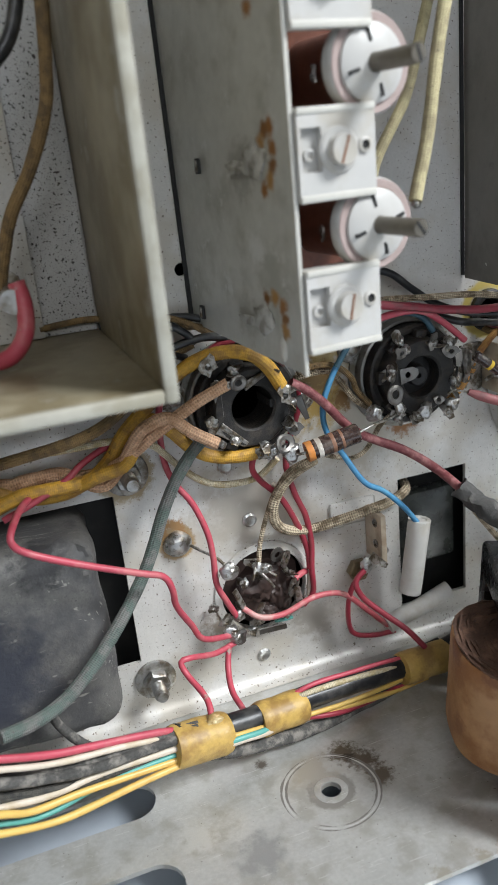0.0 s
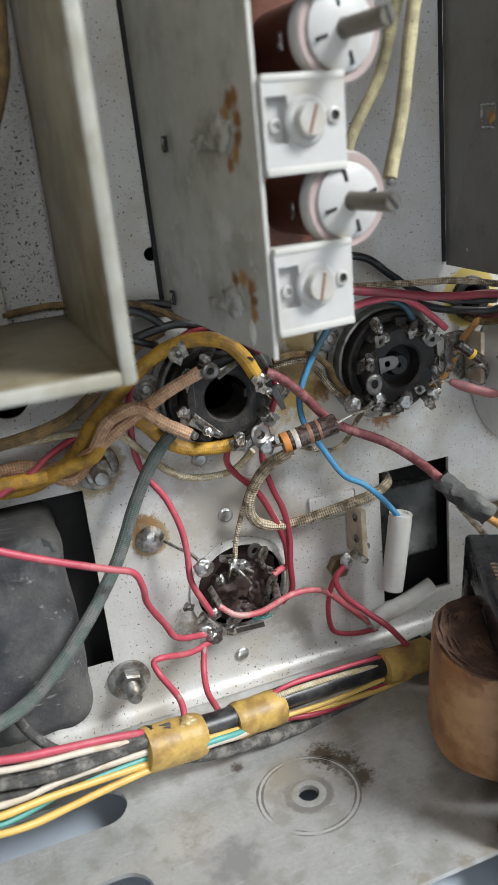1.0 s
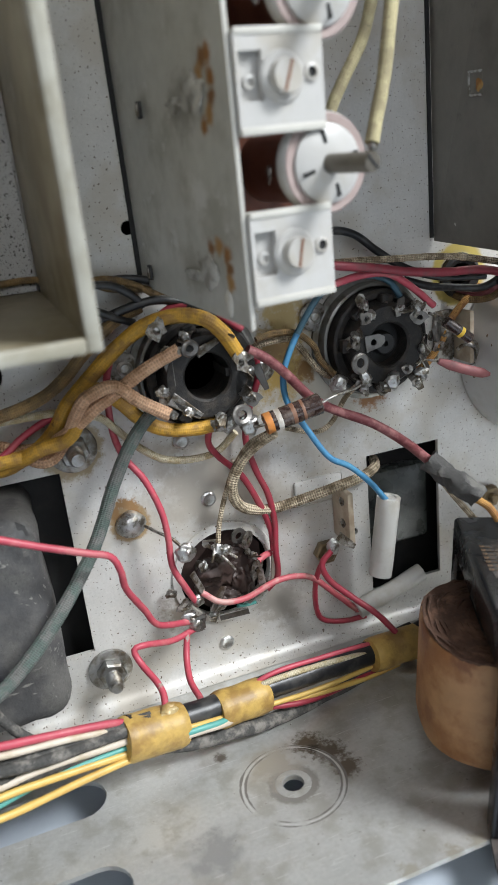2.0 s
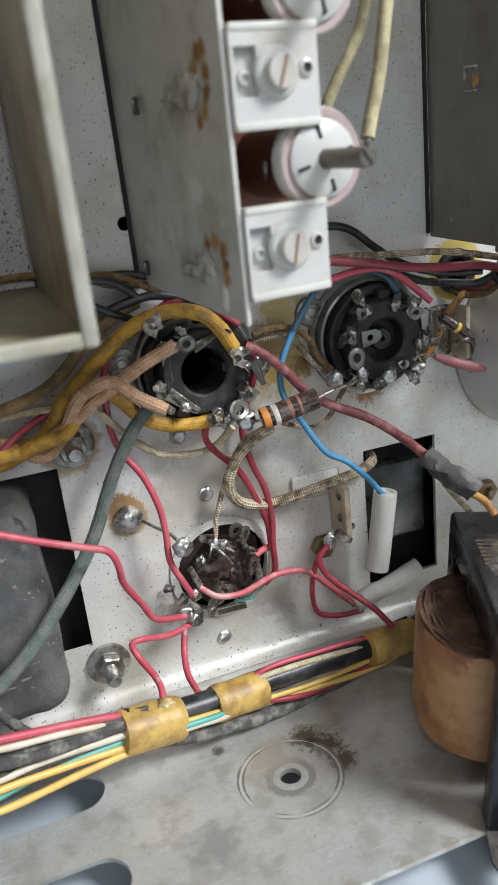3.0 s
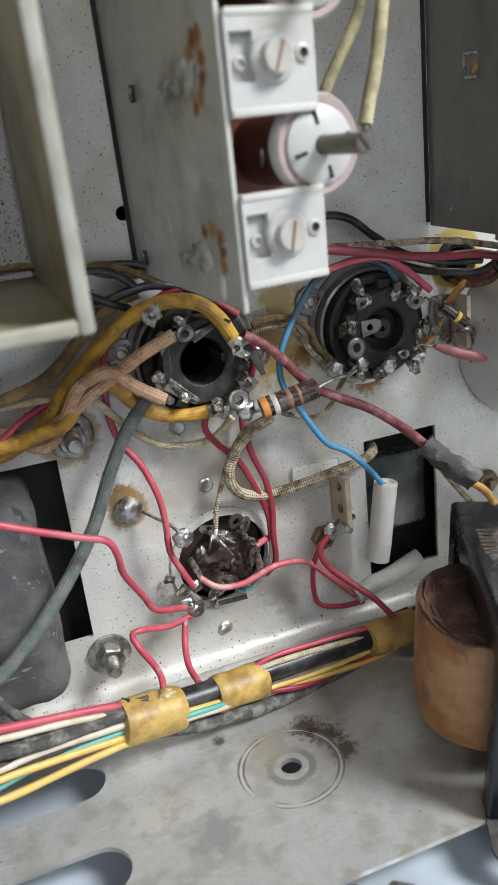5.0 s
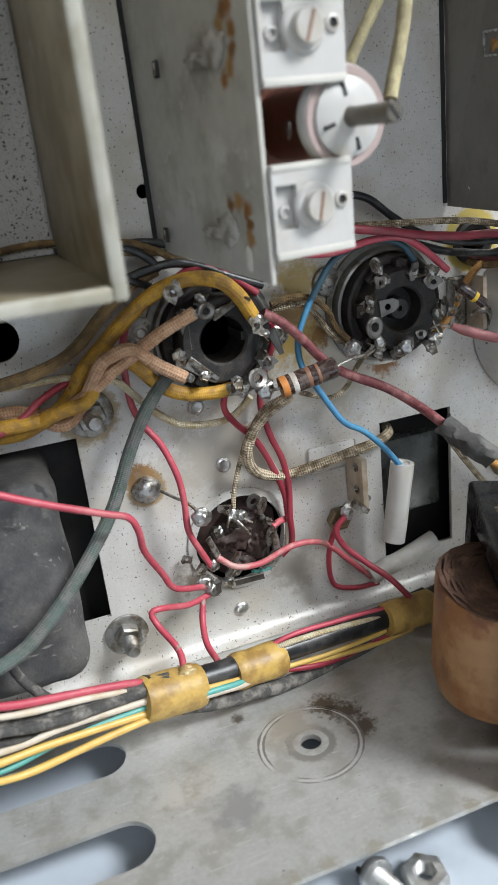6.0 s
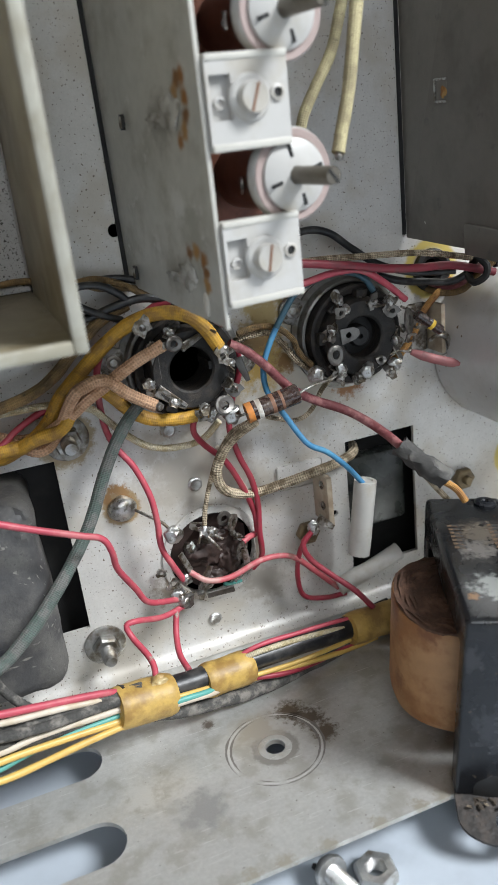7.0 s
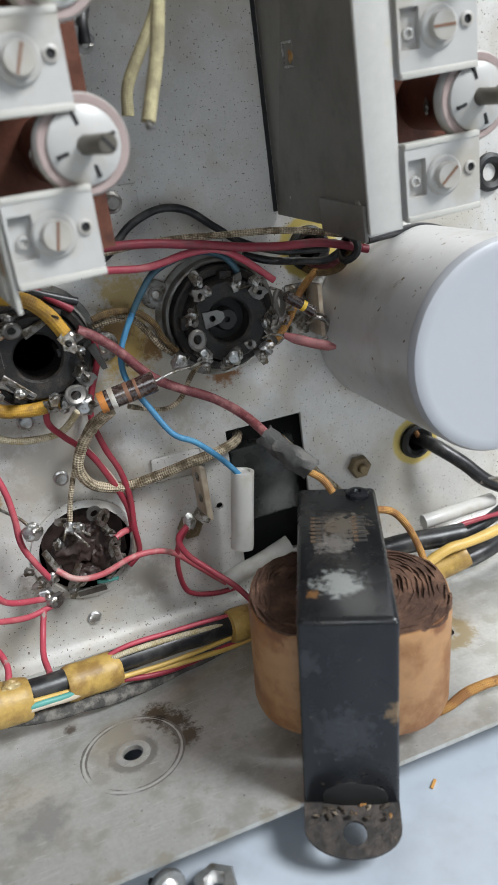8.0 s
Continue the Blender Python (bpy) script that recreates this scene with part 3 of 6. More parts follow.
def chassis():
    rc, lc = R_CUT, L_CUT
    holes = [
        [(rc[0], rc[2]), (rc[1], rc[2]), (rc[1], rc[3]), (rc[0], rc[3])],
        [(lc[0], lc[2]), (lc[1], lc[2]), (lc[1], lc[3]), (lc[0], lc[3])],
        ring_of(*S1, 0.0095), ring_of(*S2, 0.0095), ring_of(*S3, 0.0150),
        ring_of(0.0557, 0.1461, 0.0019, 20), ring_of(0.1177, 0.0381, 0.0013, 16),
        ring_of(0.1602, 0.1186, 0.0055, 24), ring_of(0.1958, 0.0419, 0.0050, 24), ring_of(0.0100, 0.1130, 0.0060, 24),
    ]
    panel = plate([(-0.11, 0.0), (0.34, 0.0), (0.34, 0.34), (-0.11, 0.34)], holes, 0.0014, PLATE, "chassis_panel")
    tagged(panel, "light grey speckled plated steel chassis panel with cut openings", "chassis panel", kind="structure")
    holes = [
        ring_of(0.0665, -0.0565, 0.0029, 24),
        slot_of(-0.075, 0.0188, -0.0425, -0.0290), slot_of(-0.075, 0.0195, -0.0745, -0.0600),
        ring_of(0.1704, -0.0548, 0.0025, 20),
    ]
    base = plate([(-0.11, -0.0943), (0.34, -0.0943), (0.34, 0.0), (-0.11, 0.0)], holes, 0.0014, FLANGE, "chassis_base", plane="xy")
    tagged(base, "scuffed grey zinc-plated steel base flange with slots", "chassis base", kind="structure")
    # bend between panel and base
    bm = bmesh.new()
    rows = []
    for i in range(9):
        a = radians(90 * i / 8)
        rows.append([bm.verts.new((x, -0.006 + 0.0056 * math.sin(a) + 0.0003, 0.0058 - 0.0056 * math.cos(a))) for x in (-0.11, 0.34)])
    for a, b in zip(rows, rows[1:]):
        bm.faces.new((a[0], a[1], b[1], b[0]))
    got = bmesh.ops.extrude_face_region(bm, geom=list(bm.faces))
    for v in got["geom"]:
        if isinstance(v, bmesh.types.BMVert):
            v.co += Vector((0, 0.0004, -0.0004))
    tagged(part("chassis_bend", bm, PLATE), "rounded inside bend between panel and base", "chassis", kind="structure")

    # unseen hood, added behind the panel so that its openings stay dark
    hood = part("unseen_hood", box(-0.11, 0.34, 0.100, 0.103, 0.0, 0.34, 0), DARK_INSIDE, smooth=False)
    tagged(hood, "unseen dark hood added to keep light out behind the openings", "cabinet", kind="structure")
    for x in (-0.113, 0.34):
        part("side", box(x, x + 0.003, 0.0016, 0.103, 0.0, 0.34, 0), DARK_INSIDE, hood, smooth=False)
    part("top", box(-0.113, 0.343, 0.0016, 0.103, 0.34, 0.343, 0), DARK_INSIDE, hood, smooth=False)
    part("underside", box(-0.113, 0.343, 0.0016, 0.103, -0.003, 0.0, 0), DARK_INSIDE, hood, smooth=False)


chassis()


# ---- open shield box ----
def shield_box():
    root = thing("shield_box", (0.031, 0, 0.132), "open dull brown-grey metal shield box with cream rim", "shield box")
    t = 0.0013
    part("side_wall", box(-t, 0, -0.0815, -0.0006, 0, 0.17, 0.0003), CAN_BROWN, root)
    part("side_wall", box(-0.09, -0.09 + t, -0.0815, -0.0006, 0, 0.17, 0.0003), CAN_BROWN, root)
    part("bottom_wall", box(-0.09 + t, -t, -0.0815, -0.0006, 0, t, 0.0003), CAN_BROWN, root)
    part("top_wall", box(-0.09 + t, -t, -0.0815, -0.0006, 0.17 - t, 0.17, 0.0003), CAN_BROWN, root)
    w = 0.0022
    part("rim", box(-w, 0.0006, -0.0828, -0.0808, -0.0006, 0.1706, 0.0006), RIM, root, "cream painted rim")
    part("rim", box(-0.0906, -w, -0.0828, -0.0808, -0.0006, w, 0.0006), RIM, root, "cream painted rim")


shield_box()


# ---- tuned coil cans with white trimmer blocks ----
def ragged_tag(seed, size=0.0030):
    """A torn flat tag with an eye, cut to an uneven star."""
    rnd = random.Random(seed)
    n = 11
    outer = []
    for i in range(n):
        a = 2 * math.pi * i / n
        r = size * rnd.uniform(0.55, 1.0)
        outer.append((r * math.cos(a), r * 0.75 * math.sin(a)))
    bm = bmesh.new()
    edges = []
    for loop in (outer, ring_of(size * 0.08, 0, size * 0.26, 10)):
        vs = [bm.verts.new((a, 0.0006 * noise.noise((a * 900, b * 900, seed)), b)) for a, b in loop]
        edges += [bm.edges.new((vs[i], vs[(i + 1) % len(vs)])) for i in range(len(vs))]
    bmesh.ops.triangle_fill(bm, use_beauty=True, edges=edges)
    got = bmesh.ops.extrude_face_region(bm, geom=list(bm.faces))
    for v in got["geom"]:
        if isinstance(v, bmesh.types.BMVert):
            v.co.y += 0.0005
    return bm


def trimmer_block(root, z, x0, m, w=0.0225, h=0.0172, turn=20):
    """White moulded block with a stepped recess, a slotted screw and an eyelet."""
    b = part("trimmer_block", box(x0, x0 + w, 0.0002, 0.0045, z, z + h, 0.0004), CERAMIC, root, world=m)
    q = 0.0003
    face = plate([(x0 + q, z + q), (x0 + w - q, z + q), (x0 + w - q, z + h - q), (x0 + q, z + h - q)],
                 [[(x0 + 0.0010, z + 0.0055), (x0 + 0.0058, z + 0.0055), (x0 + 0.0058, z + h - 0.0036), (x0 + 0.0010, z + h - 0.0036)]], 0.0021, CERAMIC, "face_plate", at=-0.0017)
    face.parent = b
    face.matrix_basis = Matrix()
    for lo, hi in ((z - 0.0004, z + 0.0011), (z + h - 0.0011, z + h + 0.0003)):
        part("ledge", box(x0 + 0.0004, x0 + w - 0.0002, -0.0020, 0.0006, lo, hi, 0.0003), EDGE, b, "cream moulded ledge", world=m)
    c = m @ Matrix.Translation((x0 + w * 0.50, 0, z + h * 0.53))
    part("boss", lathe([(0.0047, -0.001), (0.0047, -0.0021), (0.0042, -0.0026)], 32), CERAMIC, b, world=c)
    r = 0.0031
    bm = lathe([(r, -0.0024), (r, -0.0041), (r * 0.93, -0.0046)], 30)
    sc = part("screw", bm, CERAMIC, b, "cream slotted screw", world=c)
    part("screw_slot", box(-r * 0.9, r * 0.9, -0.00475, -0.0040, -0.00028, 0.00028, 0), BAND_BROWN, sc, "dark slot", world=c @ pose(0, 0, 0, 0, 90 - turn, 0))
    e = m @ Matrix.Translation((x0 + w - 0.0031, 0, z + h * 0.56))
    eye = part("eyelet", lathe([(0.0015, -0.0012), (0.0016, -0.0022), (0.0010, -0.0024), (0.0010, -0.0008)], 20), CERAMIC, b, world=e)
    part("bore", lathe([(0.00098, -0.0012), (0.00098, -0.0019)], 14), RUBBER_AND_HOLLOW, eye, "dark bore", world=e)
    e2 = m @ Matrix.Translation((x0 + 0.0035, 0, z + h * 0.5))
    part("eyelet", lathe([(0.0013, 0.0), (0.0013, -0.0008), (0.0008, -0.0009), (0.0008, -0.0002)], 16), CERAMIC, b, world=e2)


def tuned_coil(root, z, x, m, turn=0.0):
    """Copper-wound former with a white disc, clay-coloured rim and a slotted brass stem."""
    c = m @ Matrix.Translation((x, 0, z))
    coil = part("coil", lathe([(0.0078, 0.030), (0.0078, 0.0045), (0.0083, 0.0038), (0.0083, 0.0028)], 36), COPPER, root, world=c)
    part("rim", lathe([(0.0083, 0.0040), (0.0098, 0.0036), (0.0100, 0.0012), (0.0096, 0.0004), (0.0086, 0.0004), (0.0084, 0.0010)], 44), CERAMIC, coil, world=c)
    part("ring", lathe([(0.0096, 0.0004), (0.0094, 0.0002), (0.0080, 0.0003), (0.0078, 0.0006)], 44), PINK, coil, "pinkish brown ring", world=c)
    part("disc", lathe([(0.0078, 0.0012), (0.0076, -0.0004), (0.0058, -0.0013), (0.0020, -0.0016), (0.0019, -0.0010)], 44), CERAMIC, coil, "glossy white disc", world=c)
    for k in range(4):
        a = c @ pose(0, 0, 0, 0, 45 + 90 * k + 30, 0)
        part("notch", box(0.0040, 0.0066, -0.0016, -0.0006, -0.0004, 0.0004, 0.0001, 1), RUBBER_AND_HOLLOW, coil, "dark notch", world=a)
    part("solder_lug", ragged_tag(400 + int(1000 * z), 0.0026), TIN_DARK, coil, "dull lug on the winding", world=c @ pose(-0.0086, 0.0085, -0.0010, 0, 80, 70))
    bm = lathe([(0.0019, -0.001), (0.0019, -0.0150), (0.0017, -0.0153)], 20)
    stem = part("stem", bm, STEM, coil, "dull brass slotted stem", world=c)
    part("stem_slot", box(-0.0017, 0.0017, -0.01545, -0.0140, -0.0003, 0.0003, 0), RUBBER_AND_HOLLOW, stem, world=c @ pose(0, 0, 0, 0, 50 + turn, 0))


STEM = material("dull_brass_stem", (0.16, 0.145, 0.12), 0.45, 0.7, 0.2, 500, stain=(0.14, 0.12, 0.10), stain_scale=200)


def coil_can(at, tilt, length, seam, toe, rise, strip, label, rusty, bw):
    """A sheet-metal can that leans a little on the panel; its open front carries the blocks and coils."""
    m0 = Matrix.Translation(at) @ pose(0, 0, 0, 0, 0, tilt[2]) @ pose(0, 0, 0, tilt[0], tilt[1], 0)
    root = thing("coil_can", m0, label, "coil can", "coil cans")
    back = m0.inverted()
    top, t = 0.155, 0.0009
    # side sheet from the panel to the front edge, its foot running on a slant
    bm = bmesh.new()
    (xa, za), (xb, zb) = seam
    foot_line = [Vector((0, -length, toe)), back @ Vector((xa, -0.0008, za)), back @ Vector((xb, -0.0008, zb)), Vector((0, -length, top))]
    near = [bm.verts.new(p) for p in foot_line]
    far = [bm.verts.new(p + Vector((t, 0, 0))) for p in foot_line]
    for i in range(4):
        j = (i + 1) % 4
        bm.faces.new((near[i], near[j], far[j], far[i]))
    bm.faces.new(near[::-1])
    bm.faces.new(far)
    side = part("side_sheet", bm, CAN if rusty else CAN_SHADED, root, world=m0)
    # dark strip along the can seam paints in its shadow gap
    bm = bmesh.new()
    rows = [[bm.verts.new((x + dx, y, z)) for dx, y in ((-0.0013, -0.0003), (0.0, -0.0003), (0.0, -0.0007), (-0.0013, -0.0007))] for x, z in ((xa, za + 0.001), (xb, zb))]
    for i in range(4):
        bm.faces.new((rows[0][i], rows[0][(i + 1) % 4], rows[1][(i + 1) % 4], rows[1][i]))
    bm.faces.new(rows[0][::-1])
    bm.faces.new(rows[1])
    part("seam_shadow_strip", bm, DARK_INSIDE, root, "dark strip for the shadow gap at the panel", world=Matrix())
    m = m0 @ Matrix.Translation((0, -length, 0))
    part("front_edge", box(-0.0003, max(strip, 0.0008), -0.0006, 0.0006, toe - 0.0003, top, 0.0003), EDGE if rusty else STRIP_WHITE, root, "cream painted front edge", world=m)
    x0 = strip + 0.0006
    for k in range(5):
        z = rise + 0.0320 * k
        trimmer_block(root, z, x0, m, bw, 0.0176, (-12, -20, 60, 10, 0)[k] if rusty else (-50, -90, 0, 20, 0)[k])
        tuned_coil(root, z + 0.0251, x0 + bw + 0.0006, m, 20 * k)
    part("inner_sheet", box(x0 + 0.002, x0 + 0.030, 0.024, 0.0246, toe + 0.006, top, 0), COPPER, root, "copper-brown inner sheet", world=m)
    return root, side, m0


can_one, side_one, CAN1 = coil_can((0.0562, 0, 0.14), (1.54, -0.41, 6.87), 0.0672, ((0.0577, 0.1304), (0.0564, 0.295)), -0.0110, -0.0061, 0.0,
                                   "grey metal coil can with rust spots and white trimmer blocks", True, 0.0193)
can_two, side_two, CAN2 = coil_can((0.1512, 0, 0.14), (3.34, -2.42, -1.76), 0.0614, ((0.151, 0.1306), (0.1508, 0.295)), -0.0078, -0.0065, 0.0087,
                                   "grey metal coil can, side darkened for shade, with cream front strip and trimmers", False, 0.0210)


# ---- tube sockets ----
def lug(h=0.0070, w=0.0032):
    """A bent tinned solder tag with a hole and a crimped tip."""
    bm = bmesh.new()
    prof = [(0, 0), (0.0, -h * 0.55), (0.0010, -h * 0.8), (0.0030, -h)]
    prev = None
    for i, (a, b) in enumerate(prof):
        ww = w * (1, 1, 0.9, 0.55)[i] / 2
        row = [bm.verts.new((a, b, -ww)), bm.verts.new((a, b, ww)), bm.verts.new((a + 0.0005, b, ww)), bm.verts.new((a + 0.0005, b, -ww))]
        if prev:
            for k in range(4):
                bm.faces.new((prev[k], prev[(k + 1) % 4], row[(k + 1) % 4], row[k]))
        else:
            bm.faces.new(row)
        prev = row
    bm.faces.new(prev[::-1])
    return bm


def tube_socket(at, label, boss, turn, seed):
    x, z = at
    root = thing("tube_socket", (x, 0, z), label, "tube socket", "octal tube sockets")
    base = Matrix.Translation((x, 0, z))
    # mounting saddle with two ears
    saddle = part("saddle", lathe([(0.0100, -0.0002), (0.0195, -0.0002), (0.0195, -0.0012), (0.0178, -0.0016), (0.0174, -0.0048), (0.0167, -0.0052), (0.0163, -0.0048), (0.0163, -0.0010), (0.0100, -0.0010)], 48, closed=True), SADDLE, root, world=base)
    for s in (1, -1):
        e = base @ pose(0, 0, 0, 0, turn, 0) @ Matrix.Translation((s * 0.0208, 0, 0))
        ear = part("ear", lathe([(0.0045, -0.0003), (0.0045, -0.0013), (0.0041, -0.0015)], 24), TIN, saddle, world=e)
        part("rivet", lathe([(0.0022, -0.0014), (0.0023, -0.0022), (0.0016, -0.0026), (0.0011, -0.0019)], 18), STEEL, ear, world=e)
    d = -0.0135
    prof = [(0.0066, -0.0002), (0.0150, -0.0002), (0.0160, -0.0040), (0.0160, -0.0085), (0.0153, -0.0090), (0.0136, -0.0088), (0.0131, -0.0070), (0.0127, -0.0072), (0.0124, d + 0.0010), (0.0116, d), (0.0072, d), (0.0066, d + 0.0006)]
    body = part("body", lathe(prof, 48, closed=True), BAKELITE, root, "dusty black moulded body", world=base)
    if boss:
        part("boss", lathe([(0.0065, -0.002), (0.0065, -0.0075), (0.0036, -0.0076), (0.0036, -0.0095), (0.0036, -0.0096), (0.0034, -0.0112), (0.0030, -0.0116), (0.0009, -0.0116), (0.0009, -0.0100)], 32), RUBBER_AND_HOLLOW, body, "dark centre boss", world=base)
        clip = plate([(-0.0032, -0.0024), (0.0018, -0.0020), (0.0034, -0.0008), (0.0034, 0.0008), (0.0018, 0.0020), (-0.0030, 0.0026)], [ring_of(-0.0004, 0, 0.0010, 12)], 0.0005, TIN_DARK, "retaining_clip", label="dull clip with a hole")
        clip.parent = body
        clip.matrix_basis = pose(-0.0050, d - 0.0006, 0.0018, 0, -8, 0)
    else:
        part("key_slot", box(0.0056, 0.0068, d + 0.001, -0.001, -0.0012, 0.0012, 0), BAKELITE, body, world=base)
    for k in range(8):
        a = turn + 22.5 + 45 * k
        f = base @ pose(0, 0, 0, 0, a, 0)
        part("ridge", box(0.0118, 0.0146, -0.0118, -0.0085, -0.0019, 0.0019, 0.0004), BAKELITE, body, world=f)
        rnd = random.Random(seed * 10 + k)
        g = f @ Matrix.Translation((0.0128 + rnd.uniform(-0.0008, 0.0008), -0.0108, 0)) @ pose(0, 0, 0, rnd.uniform(-45, 45), rnd.uniform(-25, 25), rnd.uniform(-45, 10))
        tag = part("solder_tag", lug(0.0072 + rnd.uniform(-0.0012, 0.0012), rnd.uniform(0.0026, 0.0038)), TIN, root, world=g)
        part("solder", blob(0.0015, seed + k, (1, 0.8, 1.1), 0.4, 3, (0.0012 + rnd.uniform(-0.0004, 0.0008), -0.0046, 0)), SOLDER, tag, world=g)
        if rnd.random() < 0.55:
            h = f @ Matrix.Translation((0.0125 + rnd.uniform(-0.0015, 0.0020), -0.0142 - rnd.uniform(0, 0.002), rnd.uniform(-0.002, 0.002))) @ pose(0, 0, 0, rnd.uniform(-40, 40), rnd.uniform(0, 360), rnd.uniform(-40, 40))
            part("torn_tag", ragged_tag(seed * 20 + k, rnd.uniform(0.0022, 0.0034)), TIN, root, world=h)
    return root


socket_one = tube_socket(S1, "black octal tube socket with an open centre and soldered tags", False, 10, 1)
socket_two = tube_socket(S2, "black octal tube socket with a centre boss and soldered tags", True, 28, 2)


def facing_tags(root, places, mats):
    """Bent tags and crumpled foil that stand towards the viewer."""
    for k, ((x, y, z), size, tip, turn, kind) in enumerate(places):
        m = Matrix.Translation((x, y, z)) @ pose(0, 0, 0, tip, turn, 18 - 9 * (k % 4))
        if kind == "eye":
            bm = lathe([(size * 0.45, 0.0004), (size, 0.0004), (size, -0.0003), (size * 0.8, -0.0007), (size * 0.45, -0.0004)], 18, closed=True)
            for v in bm.verts:
                v.co.x *= 1 + 0.35 * (v.co.x > 0)
        elif kind == "blade":
            bm = box(-size * 1.6, size * 1.6, -0.0003, 0.0003, -size * 0.45, size * 0.45, 0.0002, 1)
            for v in bm.verts:
                v.co.y += 0.9 * size * (v.co.x / (size * 1.6)) ** 2
                v.co.z *= 1 - 0.35 * v.co.x / (size * 1.6)
        elif kind == "lump":
            bm = blob(size, 70 + k, (1, 0.8, 1), 0.45, 3)
        else:
            bm = ragged_tag(200 + k, size)
        part("solder" if kind == "lump" else "bent_tag", bm, TIN_DARK if kind == "eye" else mats[k % len(mats)] if kind != "lump" else SOLDER, root, world=m)


facing_tags(socket_one, list(zip([(0.0634, -0.0180, 0.1148), (0.0712, -0.0160, 0.1130), (0.0775, -0.0180, 0.1085), (0.0809, -0.0150, 0.0967), (0.0763, -0.0170, 0.0931), (0.0693, -0.0160, 0.0910), (0.0615, -0.0160, 0.0970), (0.0585, -0.0150, 0.1076), (0.0559, -0.0170, 0.1208), (0.0790, -0.0160, 0.0893), (0.0737, -0.0150, 0.0908), (0.0851, -0.0120, 0.1006)],
            (0.0024, 0.0028, 0.0040, 0.0036, 0.0030, 0.0030, 0.0034, 0.0024, 0.0040, 0.0026, 0.0016, 0.0026),
            (10, 20, -20, 0, -15, 25, 10, 0, 20, 0, 0, 15), (20, -20, 70, 30, 0, 60, 40, 85, 120, 0, 0, 70),
            ("eye", "blade", "star", "star", "eye", "star", "blade", "blade", "star", "lump", "lump", "blade"))), (TIN, TIN, TIN, TIN_DARK))
facing_tags(socket_two, list(zip([(0.1170, -0.0170, 0.1137), (0.1175, -0.0140, 0.1185), (0.1295, -0.0150, 0.1150), (0.1360, -0.0150, 0.1110), (0.1425, -0.0140, 0.1068), (0.1440, -0.0130, 0.1002), (0.1144, -0.0170, 0.1015), (0.1090, -0.0120, 0.0945), (0.1165, -0.0160, 0.0962), (0.1256, -0.0160, 0.0936), (0.1310, -0.0150, 0.0959), (0.1366, -0.0140, 0.0932), (0.1408, -0.0130, 0.0972), (0.1468, -0.0120, 0.1040)],
            (0.0036, 0.0028, 0.0034, 0.0036, 0.0036, 0.0030, 0.0028, 0.0026, 0.0020, 0.0024, 0.0028, 0.0022, 0.0030, 0.0028),
            (0, 20, -20, 15, -25, 10, 0, 0, 0, 0, 20, 0, -15, 10), (10, 60, 110, 30, 80, 0, 90, 0, 0, 0, 40, 0, 60, 20),
            ("star", "star", "star", "star", "eye", "star", "eye", "lump", "lump", "lump", "star", "lump", "blade", "star"))), (TIN_DARK, TIN, TIN_DARK, TIN_DARK))


